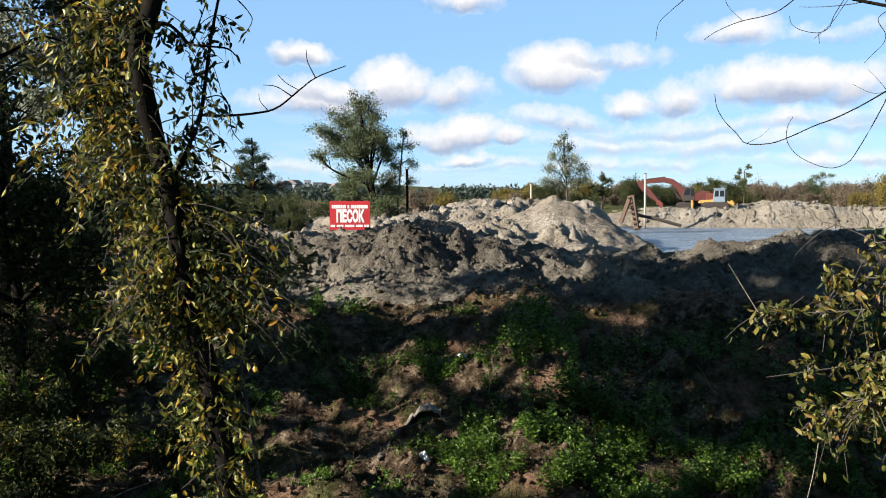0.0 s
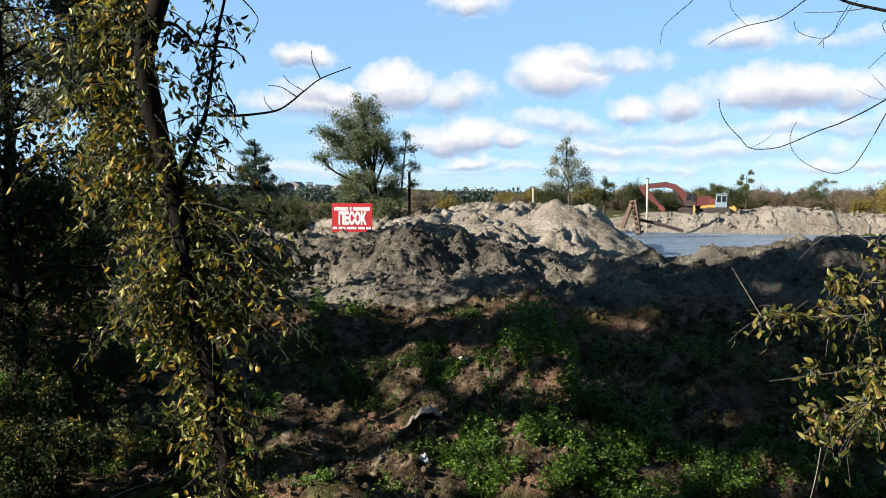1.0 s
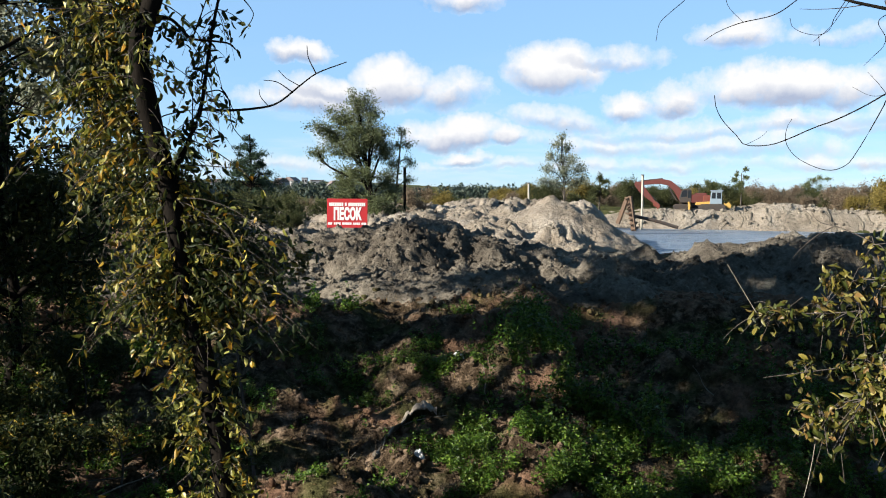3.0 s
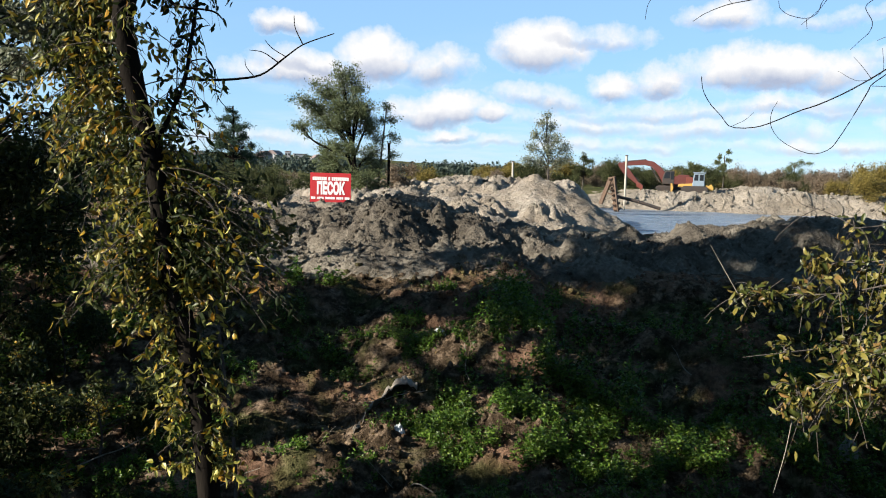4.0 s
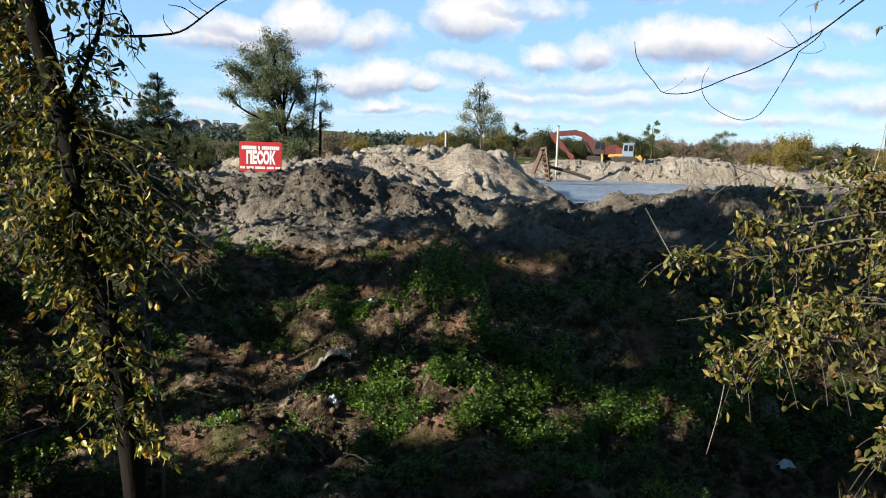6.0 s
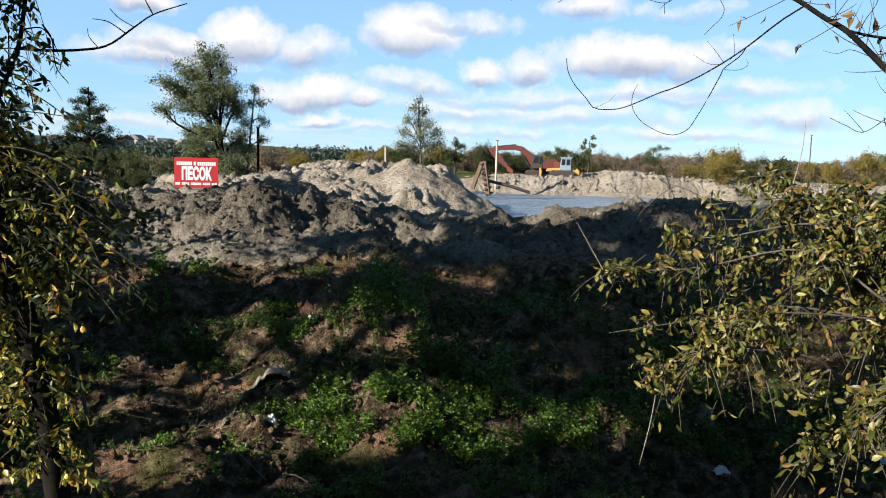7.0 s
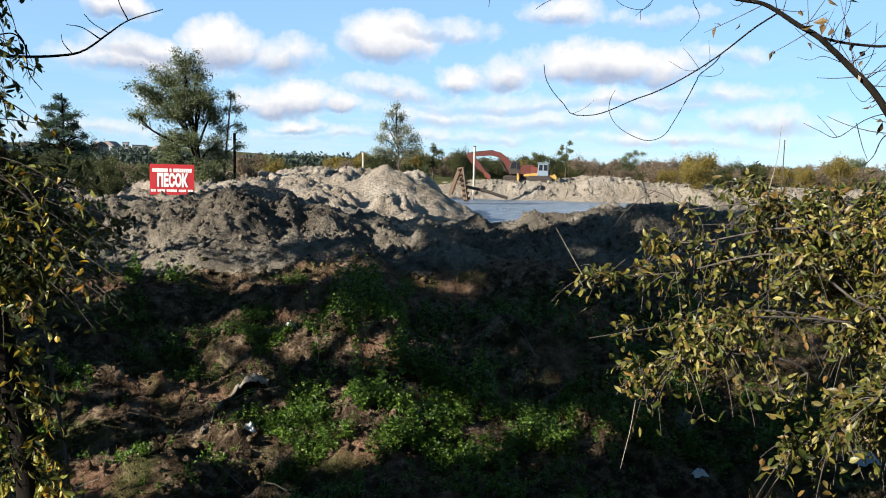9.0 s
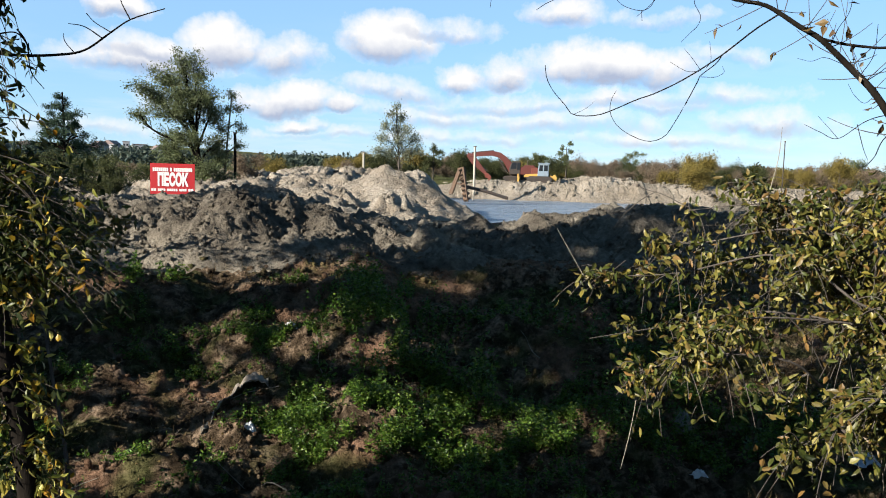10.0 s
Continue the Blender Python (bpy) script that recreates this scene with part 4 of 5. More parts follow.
# ---------------------------------------------------------------- far side: scrub, woods, houses, poles
def scrub():
    """Shrubs beyond the sand and the pond: a few kinds, set out in loose rows."""
    rng = np.random.RandomState(21)
    kinds = []
    words = ("green", "ochre", "brown, half-bare")
    for k in range(6):
        cl = [(rng.uniform(-1.6, 1.6), rng.uniform(-1.2, 1.2), rng.uniform(0.5, 2.6), rng.uniform(0.6, 1.05)) for _ in range(9)]
        kinds.append(clump_tree("shrub", (0, 0, -50), [(0, 0, -0.2), (0.1, 0, 0.8), (0, 0, 1.8)], cl, M_TWIG, M_LEAF_SHRUB[k % 3], 8000, (0.16, 0.075), 200 + k,
                                "%s autumn shrub in the meadow" % words[k % 3], "shrub", "meadow shrubs", trunk_r=0.07, twigs=9, sides=4, scatter=0.26))
    spots = []
    for i in range(74):                      # behind the pond
        a = 4 + 46 * (i + rng.uniform(-0.4, 0.4)) / 74
        spots.append((a, rng.uniform(124, 165), rng.uniform(1.05, 1.7), None))
    for i in range(40):                      # left of the pond and behind the sand
        spots.append((rng.uniform(-24, 5), rng.uniform(62, 120), rng.uniform(0.45, 0.85), None))
    for a, d, s, k in ((-1.5, 57, 1.0, 2), (-0.4, 66, 0.8, 1), (28.6, 112, 1.5, 1), (30.5, 118, 1.15, 0), (27.2, 120, 1.0, 1), (32.6, 121, 1.1, 0), (35.4, 122, 1.0, 1),
                       (-9.4, 48, 0.72, 0), (-11.2, 44, 0.72, 0), (-13.4, 42, 0.79, 0), (-15.5, 39, 0.58, 0), (-17.5, 38, 0.58, 1), (-12.2, 52, 0.72, 3), (-7.9, 56, 0.72, 0), (-14.5, 55, 0.86, 3),
                       (-16.5, 48, 0.86, 0), (-18.8, 44, 0.94, 3), (-21, 42, 0.65, 0), (-23, 40, 0.72, 3), (-10.4, 41, 0.43, 3), (7.2, 96, 1.2, 0), (9.8, 98, 1.2, 0), (11.4, 104, 1.1, 1)):
        spots.append((a, d, s, k))
    for a, d, s, k in spots:
        x, y, _ = polar(a, d, 0)
        if pond_depth(np.array([x]), np.array([y]))[0] > -3:
            continue
        k = rng.randint(6) if k is None else k
        m = pose(x, y, land_at(x, y) - 0.1, 0, 0, rng.uniform(0, 360)) @ Matrix.Diagonal((s, s, s * rng.uniform(0.8, 1.1), 1))
        copy_thing(kinds[k], m)
    for ob in kinds:
        for c in list(ob.children):
            bpy.data.objects.remove(c)
        bpy.data.objects.remove(ob)


def round_trees():
    for k, (a, d, h, w) in enumerate(((20.2, 150, 7.4, 1.6), (18.3, 170, 5.4, 2.2), (11.0, 118, 5.2, 1.8), (24.5, 175, 6.2, 2.6), (38.5, 160, 5.5, 2.4), (-20.5, 70, 7.0, 2.2), (-18.0, 90, 7.0, 2.2))):
        x, y, _ = polar(a, d, 0)
        rng = np.random.RandomState(300 + k)
        cl = [(rng.uniform(-w, w) * 0.8, rng.uniform(-w, w) * 0.8, h * rng.uniform(0.3, 0.95), w * rng.uniform(0.3, 0.5)) for _ in range(12)]
        clump_tree("field_tree", (x, y, land_at(x, y) - 0.1), [(0, 0, 0), (0.1, 0, h * 0.4), (0, 0, h * 0.85)], cl, M_TWIG, M_LEAF_WILLOW if k != 2 else M_LEAF_SHRUB[0], 6000,
                   (0.2, 0.10), 320 + k, "small rounded tree beyond the pond", group="meadow trees", trunk_r=0.14, twigs=8)


def forest():
    """The wooded rise along the horizon: crowns past counting, all of small leaf sprays."""
    rng = np.random.RandomState(8)
    P = []
    for i in range(900):
        a, d = rng.uniform(-42, 50), rng.uniform(250, 620)
        x, y, _ = polar(a, d, 0)
        h = rng.uniform(3.8, 6.6) * (0.7 + d / 1600)
        n = 110
        q = rng.normal(size=(n, 3))
        q /= np.linalg.norm(q, axis=1)[:, None]
        q *= rng.uniform(0.5, 1.0, n)[:, None]
        w = h * rng.uniform(0.3, 0.45)
        P.append(np.array([x, y, land_at(x, y) + h * 0.55]) + q * [w, w, h * 0.45])
    P = np.concatenate(P)
    v, f = leaves(rng, P, 1.3, 0.8, 0.0, None, False)
    thing("forest", mesh_of("forest", v, f, M_FOREST, False), label="distant dark green woods along the horizon", category="forest", kind="stuff")


def house(a, d, w, h, depth, roof, turn):
    x, y, _ = polar(a, d, 0)
    z = land_at(x, y) + 1.0
    ob = thing("house", None, (x, y, z), "distant pale house among the trees" if roof > 0 else "distant white apartment block among the trees", "house", "houses on the far rise")
    ob.rotation_euler = (0, 0, radians(turn))
    wall = part("wall", box(bmesh.new(), -w / 2, w / 2, -depth / 2, depth / 2, -6, h), M_WALL, ob)
    if roof > 0:
        bm = plate([(-w / 2 - 0.4, h), (w / 2 + 0.4, h), (w * 0.1, h + roof), (-w * 0.1, h + roof)], -depth / 2 - 0.4, depth / 2 + 0.4)
        part("roof", bm, M_ROOF, ob)
    else:
        part("roof", box(bmesh.new(), -w / 2 - 0.2, w / 2 + 0.2, -depth / 2 - 0.2, depth / 2 + 0.2, h, h + 0.4), M_ROOF, ob)
    n = max(2, int(w / 3))
    for s in range(max(1, int(h / 2.9))):
        for i in range(n):
            cx = -w / 2 + (i + 0.5) * w / n
            part("window", box(bmesh.new(), cx - 0.6, cx + 0.6, -depth / 2 - 0.05, -depth / 2 + 0.1, s * 2.9 + 0.9, s * 2.9 + 2.3), M_GLASS, wall)


def pole(a, d, e0, e1, r, mat, label):
    x, y, z0 = polar(a, d, e0)
    z1 = polar(a, d, e1)[2]
    g = land_at(x, y)
    ob = thing("pole", None, (x, y, min(z0, g)), label, "pole", "upright poles")
    top = z1 - min(z0, g)
    part("shaft", rod([([(0, 0, -0.5), (0.02, 0, top * 0.5), (0, 0, top)], r)]), mat, ob)
    part("cap", box(bmesh.new(), -r * 1.3, r * 1.3, -r * 1.3, r * 1.3, top - 0.02, top + 0.06, 0.01), M_RUST, ob)


def dredge_frame():
    """Rusty trestle at the water's edge with the discharge pipe lying beside it."""
    x, y, zl = polar(12.34, 96, -1.75)
    tx, ty, tz = polar(12.96, 96, -0.1)
    rx, ry, rz = polar(13.48, 95, -2.2)
    ob = thing("trestle", None, (tx, ty, 0), "dark rusty lattice trestle at the water's edge", "trestle")
    L, T, R = Vector((x - tx, y - ty, zl - 0.3)), Vector((0, 0, tz)), Vector((rx - tx, ry - ty, rz - 0.6))
    for off in (0.0, 0.9):
        o = Vector((0, off, 0))
        part("leg", rod([([L + o, T + o], 0.17)], 6), M_RUST, ob)
        part("leg", rod([([R + o, T + o + Vector((0.25, 0, 0))], 0.2)], 6), M_RUST, ob)
    for i in range(7):
        t = (i + 0.5) / 7
        p = R.lerp(T, t)
        part("rung", rod([([p + Vector((-0.32, -0.2, 0)), p + Vector((0.4, 0.3, 0.35)), p + Vector((-0.2, 1.0, 0.2))], 0.13)], 6), M_RUST, ob)
    part("crossbar", rod([([L.lerp(T, 0.45), R.lerp(T, 0.5)], 0.07)], 6), M_RUST, ob)
    p0, p1 = polar(13.3, 97, -1.35), polar(16.3, 97, -2.1)
    pipe = thing("pipe", None, p0, "dark steel discharge pipe lying on the sand slope", "pipe")
    d = Vector(p1) - Vector(p0)
    part("tube", rod([([(0, 0, 0), d * 0.5 + Vector((0, 0, 0.1)), d], 0.2)], 10), M_IRON, pipe)
    for t in (0.05, 0.5, 0.95):
        part("flange", rod([([d * t, d * (t + 0.012)], 0.3)], 10), M_RUST, pipe)


scrub()
round_trees()
forest()
for a, d, w, h, dep, rf, tn in ((-17.7, 420, 7, 3.6, 8, 3, 20), (-16.6, 470, 9, 3.2, 8, 2.6, -15), (-15.2, 520, 8, 4.0, 8, 2.6, 8), (-11.3, 500, 7, 4, 8, 2.8, 10), (-11.0, 560, 9, 4.6, 8, 2.8, 30),
                                (-9.4, 620, 4, 6.5, 8, 0, 5), (-8.6, 640, 10, 4.4, 8, 0, 12), (-10.3, 600, 9, 5.0, 9, 2.5, -20), (-7.4, 560, 8, 3.6, 8, 2.5, 25), (-12.1, 450, 7, 3.4, 7, 2.4, -30)):
    house(a, d, w, h, dep, rf, tn)
pole(6.15, 75, -0.8, 0.79, 0.09, M_POLE, "pale upright pole behind the sand")
pole(13.88, 100, -1.2, 1.42, 0.13, M_POLE, "pale wooden pole by the excavator")
pole(34.2, 112, -0.6, 2.25, 0.06, M_IRON, "thin dark mast beyond the pond")
pole(-2.52, 53.5, -2.3, 1.75, 0.085, M_BARK, "dark dead stub of a trunk beside the willow")
dredge_frame()


# ---------------------------------------------------------------- near side: the leaning tree, the bush, bare boughs
LATER = np.array([0.01, 0.125, -0.05])     # the eye late in the walk, from where the right side was sighted


def polar_line(points, dist, bend=0.0, n=24, origin=0.0):
    """A smooth line in space given by azimuth and elevation at about one distance."""
    q = [polar(a, dist + bend * math.sin(i * 1.7), e) for i, (a, e) in enumerate(points)]
    return bezier(q, n) + origin


def spray(rng, start, way, length, sag, n=8):
    """One leafy twig."""
    way = np.asarray(way, float) / np.linalg.norm(way)
    t = np.linspace(0, 1, n)[:, None]
    side = rng.normal(size=3) * 0.12
    return np.asarray(start) + way * t * length + side * length * t ** 2 + np.array([0, 0, -1.0]) * sag * length * t ** 2


def leafy(rng, line, count, jitter):
    k = rng.uniform(0.15, 1, count) * (len(line) - 1)
    i = np.minimum(k.astype(int), len(line) - 2)
    return line[i] + (line[i + 1] - line[i]) * (k - i)[:, None] + rng.normal(size=(count, 3)) * jitter


def leaning_tree():
    rng = np.random.RandomState(31)
    D = 5.2
    T = polar_line([(-18.6, 15.5), (-19.4, 11.8), (-20.2, 9.2), (-19.9, 6.4), (-19.3, 3.5), (-18.5, 0.2), (-17.9, -3.6), (-17.4, -6.6), (-16.7, -9.7),
                    (-16.0, -13.4), (-15.3, -17.2), (-14.8, -21.5), (-14.4, -27)], D, 0.03, 40)
    top = bezier([T[0], T[0] + [0.1, 0.1, 0.6], T[0] + [0.3, 0.3, 1.6], T[0] + [0.2, 0.5, 2.8]], 10)
    ob = thing("leaning_tree", None, (0, 0, 0), "dark leaning tree trunk overgrown with yellowing leaves", "tree")
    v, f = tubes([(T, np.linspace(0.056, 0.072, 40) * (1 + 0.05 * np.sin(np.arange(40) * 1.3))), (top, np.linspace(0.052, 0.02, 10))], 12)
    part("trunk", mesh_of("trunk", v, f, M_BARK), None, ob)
    boughs = [([(-14.8, 14.2), (-15.6, 10.6), (-16.0, 8.0), (-16.4, 5.4), (-17.2, 3.2), (-18.4, 0.6)], 0.008, 0.016),
              ([(-16.4, 5.3), (-14.8, 5.3), (-12.9, 5.5), (-11.4, 5.9), (-9.9, 7.1), (-8.7, 8.0), (-6.7, 8.8)], 0.010, 0.003),
              ([(-8.8, 8.0), (-9.3, 9.0), (-9.4, 9.8)], 0.004, 0.002), ([(-10.4, 6.7), (-11.4, 7.3), (-12.3, 7.4)], 0.004, 0.002),
              ([(-9.9, 7.1), (-10.8, 7.6), (-11.3, 8.1)], 0.003, 0.002), ([(-12.0, 5.7), (-12.5, 6.3), (-12.6, 6.8)], 0.003, 0.0015),
              ([(-19.8, 11.0), (-18.3, 11.0), (-17.2, 10.0), (-16.7, 9.8), (-14.7, 9.7), (-14.0, 9.2)], 0.013, 0.004),
              ([(-16.6, 3.6), (-15.9, 3.0), (-15.6, 1.3)], 0.005, 0.002), ([(-15.1, 6.8), (-14.6, 6.0), (-14.4, 4.4), (-13.7, 3.4)], 0.005, 0.002),
              ([(-14.2, 13.1), (-13.2, 12.1), (-13.0, 11.4), (-13.9, 10.1)], 0.004, 0.002), ([(-16.9, 9.8), (-16.4, 11.2), (-15.9, 12.6)], 0.006, 0.003),
              ([(-16.2, 6.4), (-15.2, 6.6), (-14.6, 6.0), (-14.2, 5.0)], 0.005, 0.002), ([(-17.6, 2.0), (-17.0, 4.0), (-16.9, 6.5)], 0.006, 0.003)]
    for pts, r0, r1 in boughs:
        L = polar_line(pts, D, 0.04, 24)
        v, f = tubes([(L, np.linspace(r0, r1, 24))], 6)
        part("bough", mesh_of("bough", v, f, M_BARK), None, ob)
    twigs, yellow, green = [], [], []
    for i in range(540):
        k = int(36 * rng.rand() ** 1.15)
        p = T[k]
        e = math.degrees(math.atan2(p[2] - CZ, D))
        if (e < -9 and rng.rand() < 0.65) or (e > 5 and rng.rand() < 0.35):
            continue
        left = rng.rand() < (0.93 if e > 2 else 0.58)
        reach = rng.uniform(0.25, 0.85) if e > 1 else rng.uniform(0.2, 0.6) if e > -8 else rng.uniform(0.12, 0.4)
        way = (-1.0 if left else 0.9, rng.uniform(0.0, 0.9) if e > -4 else rng.uniform(-0.7, 0.7), rng.uniform(-0.3, 0.7))
        L = spray(rng, p, way, reach * (1 if left else 0.75), rng.uniform(0.3, 0.9))
        twigs.append((L, np.linspace(0.004, 0.0015, 8)))
        (yellow if rng.rand() < 0.7 else green).append(leafy(rng, L, rng.randint(16, 32), 0.024))
    stem = polar_line(boughs[0][0], D, 0.04, 24)
    for i in range(80):                     # short shoots that cover the trunk itself
        p = T[rng.randint(4, 34)]
        L = spray(rng, p + np.array([rng.uniform(-0.07, 0.07), -0.05, 0.0]), (rng.uniform(-0.9, 0.9), rng.uniform(-0.5, 0.1), rng.uniform(-0.4, 0.5)), rng.uniform(0.06, 0.2), 0.9)
        twigs.append((L, np.linspace(0.003, 0.001, 8)))
        (yellow if rng.rand() < 0.45 else green).append(leafy(rng, L, rng.randint(3, 9), 0.02))
    for i in range(46):
        p = stem[rng.randint(3, 20)]
        L = spray(rng, p, (rng.uniform(-0.8, 0.8), rng.uniform(-0.6, 0.6), rng.uniform(-1.0, 0.2)), rng.uniform(0.1, 0.3), 0.8)
        twigs.append((L, np.linspace(0.003, 0.001, 8)))
        green.append(leafy(rng, L, rng.randint(3, 9), 0.02))
    for i in range(70):                     # leafy twigs on the open side, at the height of the sign
        p = T[rng.randint(17, 24)]
        L = spray(rng, p, (1.0, rng.uniform(-0.4, 0.8), rng.uniform(-0.2, 0.4)), rng.uniform(0.3, 0.85), 0.5)
        twigs.append((L, np.linspace(0.004, 0.0015, 8)))
        (green if rng.rand() < 0.7 else yellow).append(leafy(rng, L, rng.randint(10, 22), 0.04))
    v, f = tubes(twigs, 4)
    tagged(part("twig_work", mesh_of("twig_work", v, f, M_TWIG), None, ob), kind="stuff")
    for pos, mat, word in ((yellow, M_LEAF_YELLOW, "yellowing leaves"), (green, M_LEAF_DARK, "dark green leaves")):
        pos = np.concatenate(pos)
        v, f = leaves(rng, pos, 0.064, 0.026, 0.4, np.tile([0.0, -0.1, -0.3], (len(pos), 1)), 2)
        tagged(part("foliage", mesh_of("foliage", v, f, mat, False), None, ob, word), kind="stuff")


def autumn_bush():
    rng = np.random.RandomState(32)
    root = np.array(polar(44.0, 4.3, 0))
    root[2] = land_at(root[0], root[1]) - 0.05
    ob = thing("autumn_bush", None, (0, 0, 0), "spreading bush with yellow-green autumn leaves", "bush")
    tips = [(22.4, -11.5, 3.9), (23.0, -7.2, 4.0), (26.3, -4.6, 4.2), (28.6, -2.4, 4.4), (32.3, -0.6, 4.5), (36.1, -1.0, 4.4), (40.1, -0.2, 4.3), (26.2, -13.5, 3.6), (29.4, -12.0, 3.7),
            (33.0, -8.8, 4.4), (36.5, -17.0, 3.4), (38.6, -15.6, 3.3), (40.4, -13.0, 3.6), (43.0, -6.0, 4.2), (31.0, -6.4, 4.3), (36.5, -6.0, 4.5), (46.0, -2.0, 4.3), (44.0, -14.0, 3.4)]
    hub = [np.array(polar(43.5, 4.3, e)) for e in (-20, -15, -11, -8)]
    twigs, pos = [], []
    for a, e, d in tips:
        tip = np.array(polar(a, d, e)) + LATER
        h = hub[int(np.argmin([abs(p[2] - tip[2] + 0.15) for p in hub]))]
        way = [h + (tip - h) * q + np.array([0, 0, 0.13 * math.sin(math.pi * q)]) + rng.normal(size=3) * 0.065 for q in (0.25, 0.5, 0.75)]
        L = bezier([root, h, *way, tip], 26)
        v, f = tubes([(L, np.linspace(0.010, 0.0022, 26))], 6)
        part("branch", mesh_of("branch", v, f, M_PALE if e == -8.8 else M_TWIG), None, ob)
        for node in rng.choice(np.arange(9, 26), 10, replace=False):
            lean = np.array((rng.uniform(-1.0, 0.4), rng.uniform(-0.7, 0.7), rng.uniform(-0.5, 0.6)))
            for j in range(rng.randint(4, 9)):
                sp = spray(rng, L[node], lean + rng.normal(size=3) * 0.45, rng.uniform(0.08, 0.26), 0.7)
                twigs.append((sp, np.linspace(0.0030, 0.0013, 8)))
                pos.append(leafy(rng, sp, rng.randint(7, 14), 0.022))
    # one bare shoot stands out of the leaves, others hang
    shoots = [[(21.9, -7.4, 4.0), (20.9, -5.8, 4.0), (19.8, -4.0, 4.0)], [(26.0, -13.5, 3.6), (25.6, -17, 3.6), (25.0, -20.0, 3.6)], [(33.5, -1.0, 4.3), (33.9, 1.2, 4.3), (34.0, 3.2, 4.3)],
              [(37.0, -1.5, 4.3), (33.0, -3.0, 4.2), (29.0, -3.4, 4.2)], [(38.0, -2.0, 4.3), (34.0, 0.0, 4.3), (31.0, -1.0, 4.3)], [(24.6, -6.0, 4.1), (22.8, -7.6, 4.0), (21.4, -8.6, 4.0)]]
    shoots += [[(26.4, -1.2, 4.2), (25.3, -1.9, 4.2), (24.2, -3.0, 4.2), (23.8, -3.7, 4.2)], [(28.5, -2.2, 4.2), (26.8, -1.4, 4.2), (25.4, -1.0, 4.2), (24.8, -0.2, 4.2)]]
    for i, s in enumerate(shoots):
        L = bezier([polar(a, d, e) for a, e, d in s], 14) + LATER
        v, f = tubes([(L, np.linspace(0.0026, 0.0010, 14))], 5)
        part("shoot", mesh_of("shoot", v, f, M_PALE if i < 3 else M_TWIG), None, ob, "pale bare shoot" if i < 3 else "grey bare shoot")
    v, f = tubes(twigs, 4)
    tagged(part("twig_work", mesh_of("twig_work", v, f, M_TWIG), None, ob), kind="stuff")
    pos = np.concatenate(pos)
    v, f = leaves(rng, pos, 0.050, 0.022, 0.35, np.tile([-0.05, -0.2, -0.15], (len(pos), 1)), 2)
    tagged(part("foliage", mesh_of("foliage", v, f, M_LEAF_BUSH, False), None, ob, "yellow-green autumn leaves"), kind="stuff")


